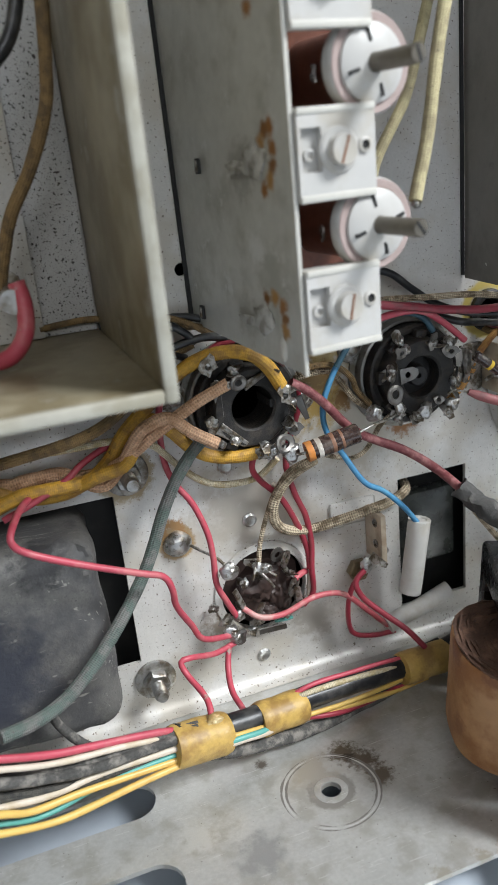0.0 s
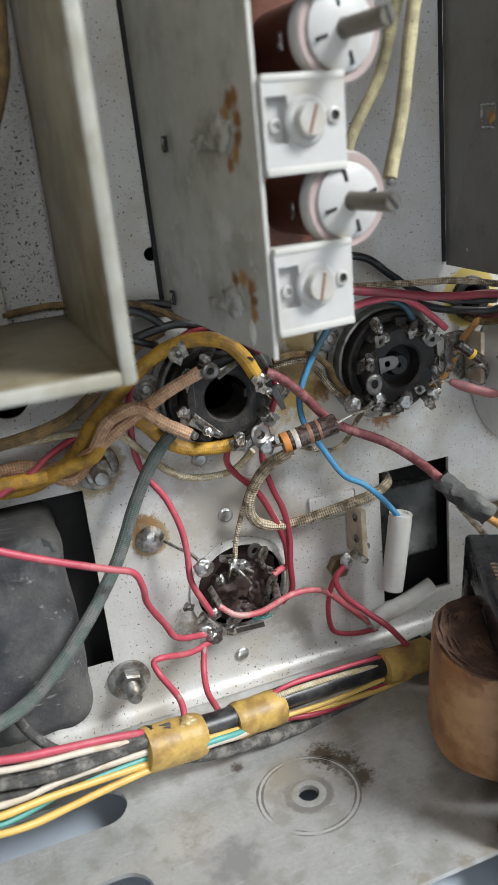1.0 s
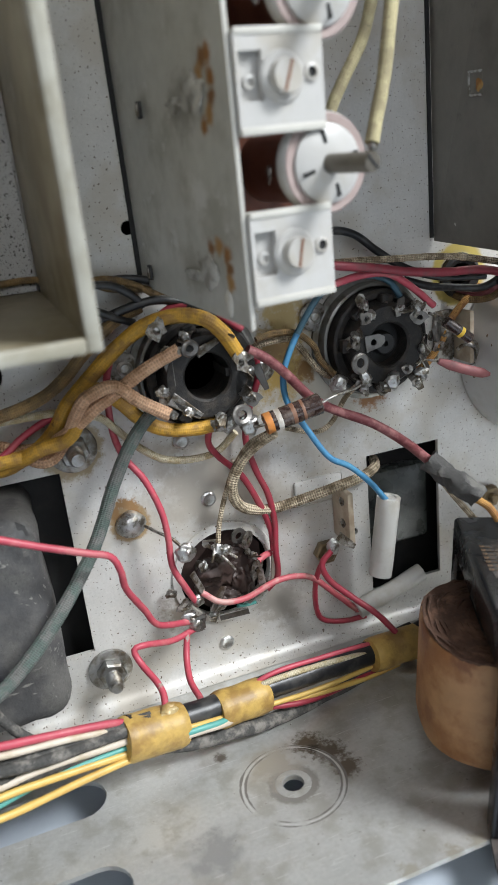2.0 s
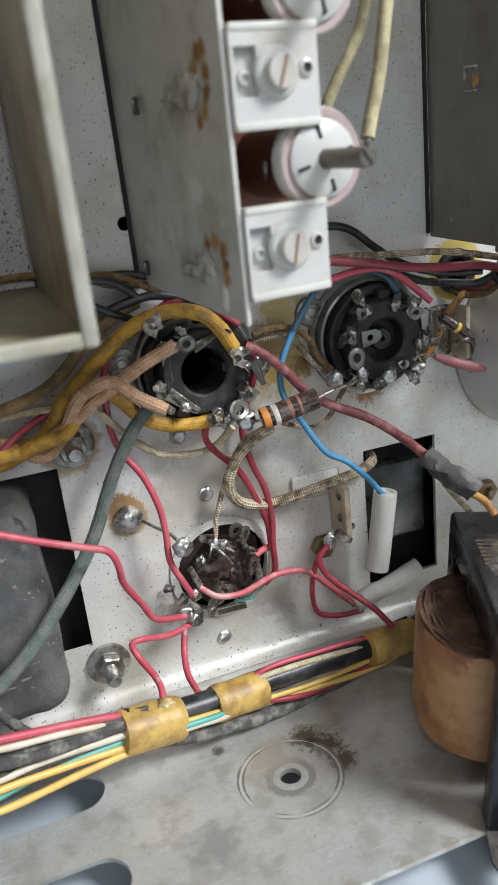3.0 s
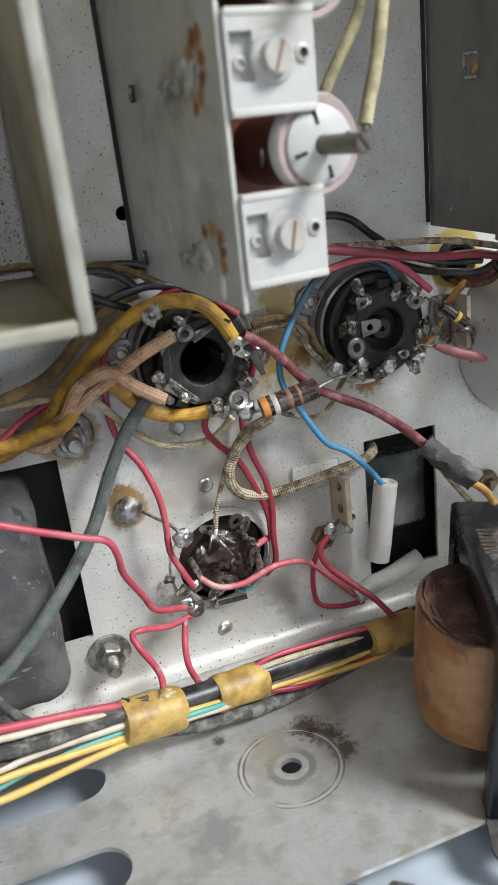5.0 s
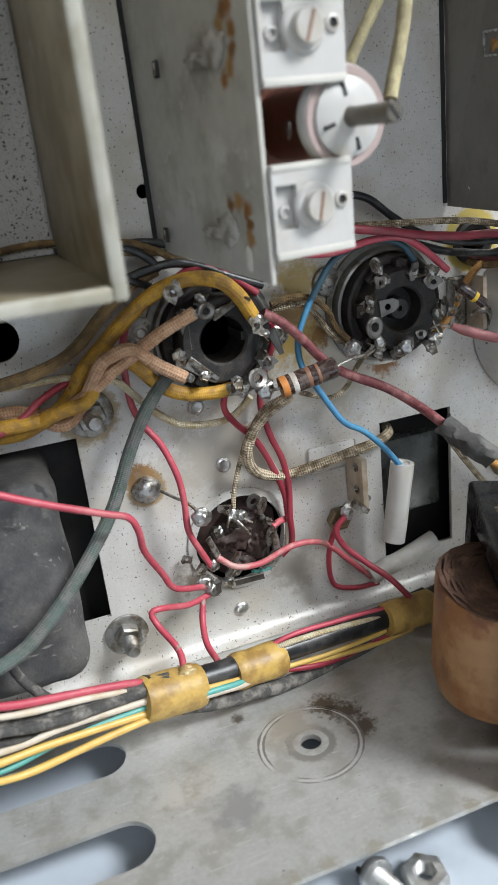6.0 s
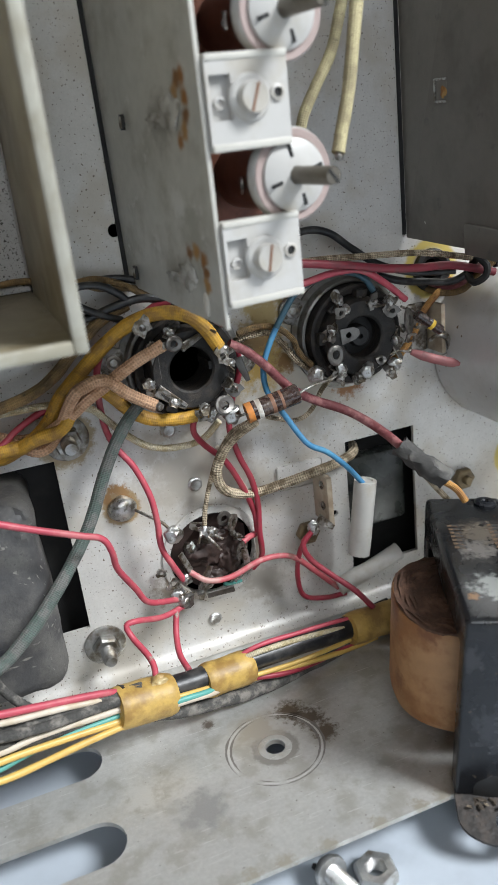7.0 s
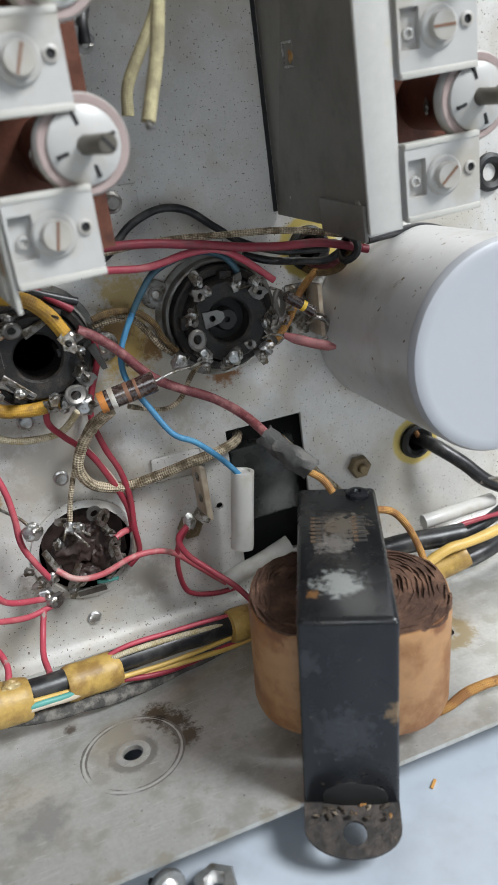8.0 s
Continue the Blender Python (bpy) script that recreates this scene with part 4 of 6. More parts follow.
def wafer_socket():
    x, z = S3
    root = thing("wafer_socket", (x, 0, z), "brown wafer tube socket riveted behind a round opening", "tube socket")
    base = Matrix.Translation((x, 0, z))
    part("seat_ring", lathe([(0.0150, -0.0002), (0.0178, -0.0002), (0.0176, -0.0008), (0.0152, -0.0012)], 44, closed=True), PLATE, root, world=base)
    body = part("wafer", lathe([(0.0146, 0.006), (0.0146, 0.0030), (0.0100, 0.0028), (0.0098, -0.0030), (0.0085, -0.0036), (0.0040, -0.0036), (0.0038, 0.0)], 8), BROWN_WAFER, root, "dark brown wafer", world=base @ pose(0, 0, 0, 0, 22, 0))
    for k in range(7):
        f = base @ pose(0, 0, 0, 0, 20 + 48 * k, 0)
        rnd = random.Random(k + 50)
        g = f @ Matrix.Translation((0.0108, -0.001, 0)) @ pose(0, 0, 0, rnd.uniform(-25, 25), rnd.uniform(-15, 15), rnd.uniform(-50, 10))
        tag = part("solder_tag", lug(0.0075, 0.0030), TIN, root, world=g)
        if k % 2 == 0:
            part("solder", blob(0.0016, k, (1, 0.8, 1.1), 0.6, 2, (0.0014, -0.0055, 0)), SOLDER, tag, world=g)
    for k, (dx, dz, r, sx, sz) in enumerate(((-0.0040, 0.0030, 0.0062, 1.0, 0.9), (0.0050, -0.0030, 0.0046, 0.8, 1.1), (-0.0010, -0.0070, 0.0042, 1.2, 0.7), (0.0020, 0.0080, 0.0034, 1.2, 0.7))):
        bm = blob(r, 30 + k, (sx, 0.45, sz), 0.45, 4, (dx, -0.0034, dz))
        for v in bm.verts:
            v.co.y += 0.0003 * math.sin(v.co.x * 2000 + 3 * k) + 0.0005 * noise.noise(v.co * 500)
        part("lump", bm, BROWN_WAFER, body, "rough pleated brown insulation", world=base)
    # tags and stubs as they stand round the opening
    for k, (x, y, z, size, tip, turn, kind) in enumerate((
            (0.0777, -0.0050, 0.0482, 0.0030, 30, 70, "eye"), (0.0752, -0.0040, 0.0500, 0.0026, 10, 40, "eye"), (0.0791, -0.0070, 0.0379, 0.0042, 20, 75, "star"), (0.0805, -0.0080, 0.0360, 0.0032, -20, 95, "blade"),
            (0.0697, -0.0080, 0.0276, 0.0036, 10, 8, "blade"), (0.0660, -0.0075, 0.0290, 0.0032, 25, 0, "star"), (0.0540, -0.0090, 0.0338, 0.0034, 0, 30, "star"), (0.0572, -0.0110, 0.0279, 0.0036, -25, 60, "star"),
            (0.0548, -0.0100, 0.0298, 0.0024, 0, 0, "lump"), (0.0652, -0.0070, 0.0512, 0.0034, 15, 10, "star"), (0.0672, -0.0080, 0.0490, 0.0022, 0, 0, "lump"), (0.0577, -0.0080, 0.0410, 0.0030, 20, 110, "blade"),
            (0.0642, -0.0070, 0.0338, 0.0034, 15, 60, "blade"), (0.0775, -0.0060, 0.0310, 0.0030, 0, 50, "blade"), (0.0514, -0.0030, 0.0355, 0.0026, 10, 0, "star"))):
        h = Matrix.Translation((x, y, z)) @ pose(0, 0, 0, tip, -turn, 15 - 8 * (k % 5))
        if kind == "eye":
            bm = lathe([(size * 0.5, 0.0004), (size, 0.0004), (size, -0.0004), (size * 0.5, -0.0004)], 18, closed=True)
        elif kind == "blade":
            bm = box(-size * 1.3, size * 1.3, -0.0003, 0.0003, -size * 0.35, size * 0.35, 0.0002, 1)
            for v in bm.verts:
                v.co.y -= 0.5 * size * (v.co.x / size) ** 2
        elif kind == "lump":
            bm = blob(size, 140 + k, (1, 0.8, 1), 0.5, 3)
        else:
            bm = ragged_tag(140 + k, size)
        part("solder" if kind == "lump" else "bent_tag", bm, SOLDER if kind == "lump" else (TIN, TIN_DARK, TIN)[k % 3], root, world=h)
    for a, b in (((0.0668, -0.0070, 0.0490), (0.0723, -0.0100, 0.0458)), ((0.0668, -0.0080, 0.0485), (0.0711, -0.0100, 0.0420)), ((0.0660, -0.0080, 0.0500), (0.0640, -0.0100, 0.0465))):
        part("bare_strand", tube([a, ((a[0] + b[0]) / 2, a[1] - 0.0015, (a[2] + b[2]) / 2 + 0.0004), b], 0.00045, 8), TIN, root, "stiff tinned wire end", world=Matrix())
    part("wire_stub", tube([(0.0800, -0.0062, 0.0405), (0.0830, -0.0045, 0.0410), (0.0864, -0.0020, 0.0400)], 0.0011, 10), RED, root, "short pink wire end", world=Matrix())
    part("wire_stub", tube([(0.0713, -0.0072, 0.0274), (0.0745, -0.0060, 0.0262), (0.0782, -0.0045, 0.0252)], 0.0006, 8), TEAL, root, "short green wire end", world=Matrix())


wafer_socket()


# ---- fasteners ----
def bolt(at, label, length=0.0100):
    root = thing("bolt", (at[0], 0, at[1]), label, "bolt", "panel bolts")
    m = Matrix.Translation((at[0], 0, at[1]))
    part("washer", lathe([(0.0030, -0.0002), (0.0070, -0.0002), (0.0070, -0.0010), (0.0064, -0.0013), (0.0030, -0.0013)], 36), BOLT_STEEL, root, world=m)
    bm = lathe([(0.0030, -0.0013), (0.0043, -0.0013), (0.0046, -0.0018), (0.0046, -0.0044), (0.0040, -0.0050), (0.0030, -0.0050)], 6)
    part("nut", bm, BOLT_STEEL, root, world=m @ pose(0, 0, 0, 0, 14, 0))
    prof = [(0.0024, -0.001)]
    n = int(length / 0.0008)
    for i in range(n):
        prof += [(0.0025, -0.001 - i * 0.0008 - 0.0002), (0.0021, -0.001 - i * 0.0008 - 0.0006)]
    prof += [(0.0018, -0.0015 - length)]
    part("shank", lathe(prof, 16), BOLT_STEEL, root, world=m)


bolt((0.0304, 0.0882), "threaded steel bolt with hex nut and washer on the panel")
bolt((0.0292, 0.0140), "threaded steel bolt with hex nut beside the harness")


def rivet(at):
    ob = part("rivet", lathe([(0.0024, -0.0001), (0.0024, -0.0006), (0.0018, -0.0010), (0.0011, -0.0007)], 20), STEEL, world=Matrix.Translation((at[0], 0, at[1])))
    tagged(ob, "small pressed steel rivet in the panel", "rivet", "panel rivets")


for p in ((0.0681, 0.0630), (0.0682, 0.0107), (0.0620, 0.0835)):
    rivet(p)


def hex_nut(at, label, brass=True):
    root = thing("screw_nut", (at[0], 0, at[1]), label, "nut")
    m = Matrix.Translation((at[0], 0, at[1]))
    part("nut", lathe([(0.0018, -0.0002), (0.0041, -0.0002), (0.0043, -0.0006), (0.0043, -0.0028), (0.0037, -0.0033), (0.0018, -0.0033)], 6), BRASS if brass else STEEL, root, world=m)
    part("screw_end", lathe([(0.0017, -0.001), (0.0017, -0.0050), (0.0013, -0.0054)], 16), BRASS if brass else STEEL, root, world=m)


hex_nut((0.1713, 0.0386), "tarnished brass hex nut on the panel")
hex_nut((0.1058, 0.0345), "dull dark hex nut holding the terminal strip")


def solder_dome():
    root = thing("solder_dome", (0.0431, 0, 0.061), "round solder dome with a rusty halo on the panel", "solder joint")
    m = Matrix.Translation((0.0431, 0, 0.061))
    part("dome", blob(0.0048, 5, (1.0, 0.75, 0.9), 0.12, 3), SOLDER, root, world=m)


solder_dome()


def grommet(x, z, r, label):
    ob = part("grommet", lathe([(r - 0.0020, 0.002), (r, 0.001), (r + 0.0014, -0.0004), (r + 0.0012, -0.0018), (r, -0.0024), (r - 0.0016, -0.0016), (r - 0.0022, 0.0)], 28, closed=True), RUBBER_AND_HOLLOW, world=Matrix.Translation((x, 0, z)))
    tagged(ob, label, "grommet", "rubber grommets")


grommet(0.1602, 0.1186, 0.0058, "black rubber grommet in the panel")
grommet(0.1958, 0.0419, 0.0052, "black rubber grommet in the panel")

# ---- electrolytic can ----
def capacitor_can():
    m = Matrix.Translation((0.1905, 0, 0.0910))
    root = thing("can_capacitor", (0.1905, 0, 0.0910), "large cylindrical aluminium capacitor can with white end", "capacitor")
    r = 0.0305
    part("can_body", lathe([(r - 0.002, -0.0003), (r, -0.001), (r, -0.0572)], 72), ALU, root, world=m)
    part("end_cap", lathe([(r, -0.0573), (r + 0.0001, -0.0585), (r - 0.0006, -0.0600), (r - 0.0022, -0.0608), (r - 0.004, -0.0606)], 72), ALU_TOP, root, "smooth white end", world=m)


capacitor_can()


# ---- transformers behind the panel ----
def big_transformer():
    root = thing("transformer", (-0.015, 0, 0.05), "black tar-coated transformer bulging from the opening, dusty", "transformer")
    bm = box(-0.066, 0.0165, -0.024, 0.020, 0.0175, 0.0800, 0.0075, 6)
    bmesh.ops.subdivide_edges(bm, edges=[e for e in bm.edges if e.calc_length() > 0.004], cuts=14, use_grid_fill=True)
    for v in bm.verts:
        k = max(0.0, (v.co.z - 0.060) / 0.020)
        fold = 0.0016 * math.sin((v.co.x + 0.7 * v.co.z) * 900) * k * (v.co.x > -0.03)
        v.co += Vector((0.0012 * noise.noise(v.co * 90), 0.0022 * noise.noise(v.co * 45) + 0.0007 * noise.noise(v.co * 300) + fold, 0.0008 * noise.noise(v.co * 120)))
    part("bell", bm, TAR, root, world=Matrix())
    for k, (x, z) in enumerate(((-0.0300, 0.0520), (-0.0270, 0.0550))):
        part("skin_fold", blob(0.0042, 61 + k, (1.5, 0.16, 0.5), 0.6, 3), TAR, root, "crease in the coating", world=pose(x, -0.0246, z, 0, -35 + 30 * k, 0))
    part("core", box(-0.075, 0.040, 0.008, 0.060, 0.006, 0.098, 0.001), DARK_INSIDE, root, "black lamination stack", world=Matrix())


def small_transformer():
    root = thing("transformer", (0.137, 0.03, 0.04), "small black transformer behind the rectangular opening", "transformer")
    part("core", box(0.112, 0.163, 0.012, 0.045, 0.004, 0.078, 0.001), DARK_INSIDE, root, world=Matrix())
    part("winding", box(0.1255, 0.1500, 0.0050, 0.0118, 0.0260, 0.0550, 0.0015), WRAP_GREY, root, "dusty grey varnished wrap", world=Matrix())


big_transformer()
small_transformer()


# ---- choke on the base ----
def choke():
    m = pose(0.1269, -0.0683, 0, 0, 0, -24.8) @ pose(0, 0, 0, 0.5, 3.6, 0)
    root = thing("choke", m, "black strapped choke with a brown paper-wound coil", "choke")
    w, d, top = 0.0116, 0.0334, 0.0534
    # paper roll: rounded oblong
    n = 64
    bm = bmesh.new()
    rings = []

    def oval(k):
        a = 2 * math.pi * k / n
        c, s = math.cos(a), math.sin(a)
        e = 2.6
        return (math.copysign(abs(c) ** (2 / e), c) * 0.0268, math.copysign(abs(s) ** (2 / e), s) * 0.0215)
    for z, s in ((0.0075, 0.90), (0.0085, 0.97), (0.0110, 1.0), (0.0375, 1.0), (0.0395, 0.995), (0.0400, 0.985)):
        rings.append([bm.verts.new((oval(k)[0] * s, oval(k)[1] * s, z)) for k in range(n)])
    for a, b in zip(rings, rings[1:]):
        for k in range(n):
            j = (k + 1) % n
            bm.faces.new((a[k], a[j], b[j], b[k]))
    bm.faces.new(rings[0])
    bm.faces.new(rings[-1])
    mr = m @ Matrix.Translation((0.0016, -0.0008, -0.0004))
    coil = part("coil", bm, KRAFT, root, "brown kraft paper wrap", world=mr)
    # rough turns of paper on the top
    bm = bmesh.new()
    turns, q = 14, 60
    prev = None
    for i in range(turns * q):
        s = 0.30 + 0.68 * i / (turns * q)
        k = (i % q) * n / q
        a = 2 * math.pi * k / n
        c, sn = math.cos(a), math.sin(a)
        px, py = math.copysign(abs(c) ** (2 / 2.6), c) * 0.0268 * s, math.copysign(abs(sn) ** (2 / 2.6), sn) * 0.0215 * s
        wav = 1 + 0.030 * noise.noise((c * 2, sn * 2, i * 0.011)) + 0.020 * noise.noise((c * 7, sn * 7, i * 0.03))
        px, py = px * wav, py * wav
        zz = 0.0405 + 0.0012 * noise.noise((px * 220, py * 220, i * 0.05)) + 0.0012 * noise.noise((c * 3, sn * 3, (i // q) * 2.7))
        row = [bm.verts.new((px, py, 0.0395)), bm.verts.new((px, py, zz)), bm.verts.new((px * 1.022, py * 1.022, zz)), bm.verts.new((px * 1.025, py * 1.025, 0.0395))]
        if prev:
            for e in range(3):
                bm.faces.new((prev[e], prev[e + 1], row[e + 1], row[e]))
        prev = row
    part("paper_edge", bm, PAPER_EDGE, coil, "dark charred paper edges", world=mr)
    bm = bmesh.new()
    bm.faces.new([bm.verts.new((oval(k)[0] * 0.975, oval(k)[1] * 0.975, 0.0403)) for k in range(n)])
    part("paper_top", bm, PAPER_EDGE, coil, "dark charred paper edges", world=mr)
    # strap over the top with two legs and a foot
    t = 0.0011
    strap = part("strap", box(-w, w, -d, d, top - 0.0110, top, 0.0017, 4), STRAP, root, "worn black enamel strap", world=m)
    bm = box(-w + 0.0002, w - 0.0002, -d + 0.0001, -d + 0.006, 0.0, top - 0.0007, 0.0009, 3)
    for v in bm.verts:
        f = 1 - v.co.z / top
        v.co.x *= 1 + 0.03 * f
        v.co.y -= 0.0016 * f
    leg = part("strap_leg", bm, BLACK_PAINT, root, "worn black enamel leg", world=m)
    # Flat raised blob, black in place of the shade inside the bend hollow
    part("bend_hollow_shade", blob(0.0084, 3, (1.0, 0.08, 0.66), 0.12, 3), RUBBER_AND_HOLLOW, leg, "flat black blob for the shade of the hollow above the foot", world=m @ pose(0.0008, -d - 0.0013, 0.0012, 0, 0, 0))
    # old marking on top: rows of plain bars, and a patch of lost paint
    for row, xx in enumerate((-0.0062, 0.0052)):
        for k in range(7):
            part("marking", box(xx - 0.0017, xx + 0.0017, -0.0006, 0.0006, top, top + 0.00012, 0), MARK, strap, "faded orange marking", world=m @ pose(0, 0.004 - 0.0021 * k + 0.010, 0, 0, 0, 0))
    rnd = random.Random(8)
    part("strap_leg", box(-w + 0.0002, w - 0.0002, d - 0.006, d - 0.0001, 0.0002, top - 0.0007, 0.0009, 3), BLACK_PAINT, root, "worn black enamel leg", world=m)
    part("rivet", lathe([(0.0034, 0.0), (0.0034, 0.0006), (0.0026, 0.0011), (0.0012, 0.0011), (0.0008, 0.0005)], 24, "z"), BLACK_PAINT, strap, "black rivet head", world=m @ pose(0.0060, d - 0.0050, top, 0, 0, 0))
    part("core", box(-w + 0.001, w - 0.001, -0.010, 0.010, 0.004, top - 0.010, 0.0005), DARK_INSIDE, root, "dark laminated core", world=m)
    # front foot, round end with a hole
    r = w * 1.01
    out = [(-r, 0.0), (r, 0.0)] + [(r * math.cos(a), -0.0066 + r * 0.62 * math.sin(a)) for a in [-math.pi * i / 16 for i in range(17)]]
    bm = bmesh.new()
    edges = []
    for loop in (out, ring_of(0.0004, -0.0080, 0.0029, 24)):
        vs = [bm.verts.new((a, b, 0)) for a, b in loop]
        edges += [bm.edges.new((vs[i], vs[(i + 1) % len(vs)])) for i in range(len(vs))]
    bmesh.ops.triangle_fill(bm, use_beauty=True, edges=edges)
    got = bmesh.ops.extrude_face_region(bm, geom=list(bm.faces))
    for v in got["geom"]:
        if isinstance(v, bmesh.types.BMVert):
            v.co.z -= t
    part("foot", bm, FOOT_GRIME, root, "grimy black foot with a hole", world=m @ pose(0, -d - 0.0006, 0.0004, 17, 0, 0))
    for k in range(16):
        part("debris", blob(rnd.uniform(0.0003, 0.0009), 40 + k, (1.6, 0.8, 0.45), 0.8, 2), (GRIME, RUST, GRIME, GRIME_SPOT, GRIME)[k % 5], root, "rusty crumb on the foot", world=m @ pose(rnd.uniform(-0.0090, 0.0090), -d + rnd.uniform(-0.0065, -0.0015), 0.0000 + rnd.uniform(-0.0006, 0.0012), 0, 0, rnd.uniform(0, 180)))
    return m


choke()


# ---- nut and screw on the table ----
def loose_nut(x, y, spin, label):
    m = pose(x, y, -0.012, 0, 0, spin)
    r, h, q = 0.0057, 0.0044, 0.0026
    ob = part("loose_nut", lathe([(q, 0.0004), (r * 0.93, 0.0), (r, 0.0006), (r, h - 0.0007), (r * 0.90, h), (q + 0.0004, h), (q, h - 0.0005)], 6, "z", closed=True), STEEL, world=m)
    rows = [(q + 0.0003, 0.0005)]
    for i in range(6):
        rows += [(q - 0.0001, 0.0006 + i * 0.0006), (q - 0.0004, 0.0009 + i * 0.0006)]
    rows += [(q + 0.0003, 0.0043)]
    part("thread", lathe(rows, 24, "z", closed=True), STEEL, ob, "bright inner thread", world=m)
    tagged(ob, label, "nut", "loose fasteners")


def loose_screw(x, y, spin):
    """A pan-head screw that lies on its rim and the tip of its shank."""
    r, n = 0.0044, 18
    m = pose(x, y, -0.012 + r * 0.98, -13, 0, spin)
    root = thing("loose_screw", m, "bright steel slotted pan-head screw lying on the table", "screw", "loose fasteners")
    part("head", lathe([(0.0020, 0.0), (r * 0.97, 0.0), (r, 0.0004), (r, 0.0014), (r * 0.86, 0.0026), (r * 0.45, 0.0031), (0.0004, 0.0032)], 36), STEEL, root, world=m)
    part("slot", box(-r * 0.93, r * 0.93, 0.0021, 0.0036, -0.0006, 0.0006, 0), RUBBER_AND_HOLLOW, root, "dark slot across the head", world=m @ pose(0, 0, 0, 0, 35, 0))
    rows = [(0.0020, 0.0005)]
    for i in range(n):
        rows += [(0.0026, -0.0002 - i * 0.0008), (0.0020, -0.0006 - i * 0.0008)]
    rows += [(0.0016, -0.0008 - n * 0.0008)]
    part("shank", lathe(rows, 20), STEEL, root, "threaded shank", world=m)


loose_nut(0.0756, -0.0985, 22, "bright steel hex nut lying on the table")
loose_screw(0.0650, -0.0956, 10)
chip = part("wood_chip", box(-0.0016, 0.0016, -0.0004, 0.0004, 0, 0.0005, 0.0001, 1), CHAFF, world=pose(0.1387, -0.0947, -0.012, 0, 0, 40))
tagged(chip, "tiny orange-brown wood chip on the table", "wood chip")


# ---- wiring harness along the base ----
def strand(label, mat, r, pts, wobble=0.10):
    return wire(label, mat, r, pts, wobble, "harness_wire", "wire", "harness wires")


def tape_wrap(pts, r):
    bm = tube(pts, r, 28, 0.0008, 0.05, lambda f: 1.0 + 0.02 * math.sin(9 * f) - 0.07 * max(0, 1 - 12 * min(f, 1 - f)), seed=len(bpy.data.objects))
    for v in bm.verts:
        v.co.z = max(v.co.z, 0.0006)
    tagged(part("tape_wrap", bm, TAPE), "aged yellow varnished tape wrapped round the harness", "tape", "harness tape wraps")


strand("glossy dusty black sheath of the harness", BLACK_PVC, 0.0036, [(0.0267, -0.0380, 0.0201), (0.0345, -0.0360, 0.0164), (0.0488, -0.0340, 0.0141), (0.0627, -0.0310, 0.0123), (0.0809, -0.0290, 0.0112), (0.0972, -0.0270, 0.0096), (0.1166, -0.0250, 0.0080), (0.1290, -0.0240, 0.0094), (0.1600, -0.0260, 0.0180), (0.1950, -0.0300, 0.0170)], 0.04)
strand("yellow plastic wire in the harness", YELLOW_PVC, 0.0009, [(0.0357, -0.0400, 0.0151), (0.0442, -0.0380, 0.0141), (0.0538, -0.0360, 0.0112), (0.0612, -0.0340, 0.0089), (0.0713, -0.0330, 0.0068), (0.0870, -0.0310, 0.0045), (0.1042, -0.0280, 0.0017), (0.1178, -0.0260, 0.0012)])
strand("yellow plastic wire in the harness", YELLOW_PVC, 0.0008, [(0.0390, -0.0400, 0.0157), (0.0465, -0.0390, 0.0143), (0.0564, -0.0360, 0.0114), (0.0711, -0.0340, 0.0088), (0.0871, -0.0310, 0.0061), (0.1044, -0.0280, 0.0051), (0.1159, -0.0260, 0.0052)])
strand("aged white plastic wire in the harness", WHITE_WIRE, 0.0010, [(0.0368, -0.0410, 0.0135), (0.0451, -0.0400, 0.0129), (0.0543, -0.0380, 0.0109), (0.0624, -0.0330, 0.0081), (0.0703, -0.0310, 0.0074)])
strand("teal plastic wire in the harness", TEAL, 0.0009, [(0.0369, -0.0410, 0.0145), (0.0461, -0.0400, 0.0137), (0.0537, -0.0380, 0.0119), (0.0616, -0.0330, 0.0089), (0.0704, -0.0310, 0.0078)])
strand("dusty grey cloth harness cable", GREY_DUST, 0.0021, [(0.0356, -0.0380, 0.0107), (0.0436, -0.0370, 0.0076), (0.0556, -0.0360, 0.0053), (0.0708, -0.0330, 0.0024), (0.0876, -0.0290, 0.0007), (0.1053, -0.0260, 0.0017), (0.1191, -0.0240, 0.0039)], 0.15)
strand("dark red plastic wire in the harness", CRIMSON, 0.0009, [(0.0625, -0.0330, 0.0093), (0.0785, -0.0330, 0.0052), (0.0912, -0.0300, 0.0026), (0.1068, -0.0270, 0.0023), (0.1158, -0.0260, 0.0041)])
strand("pink plastic wire in the harness", RED, 0.0008, [(0.0641, -0.0300, 0.0137), (0.0735, -0.0300, 0.0162), (0.0893, -0.0280, 0.0146), (0.1059, -0.0260, 0.0123), (0.1187, -0.0250, 0.0090)])
strand("cream cotton wire in the harness", CLOTH_CREAM, 0.0009, [(0.0655, -0.0310, 0.0137), (0.0726, -0.0320, 0.0154), (0.0882, -0.0300, 0.0136), (0.1048, -0.0280, 0.0109), (0.1160, -0.0260, 0.0084)])
strand("dusty black wire in the harness", BLACK_PVC, 0.0012, [(0.0664, -0.0290, 0.0142), (0.0759, -0.0280, 0.0140), (0.0900, -0.0260, 0.0119), (0.1090, -0.0240, 0.0109), (0.1249, -0.0220, 0.0113)])
strand("long pink-red wire in the harness", RED, 0.0011, [(-0.0373, -0.0540, 0.0495), (-0.0186, -0.0500, 0.0399), (-0.0055, -0.0460, 0.0332), (0.0094, -0.0420, 0.0281), (0.0239, -0.0390, 0.0237), (0.0308, -0.0360, 0.0188)])
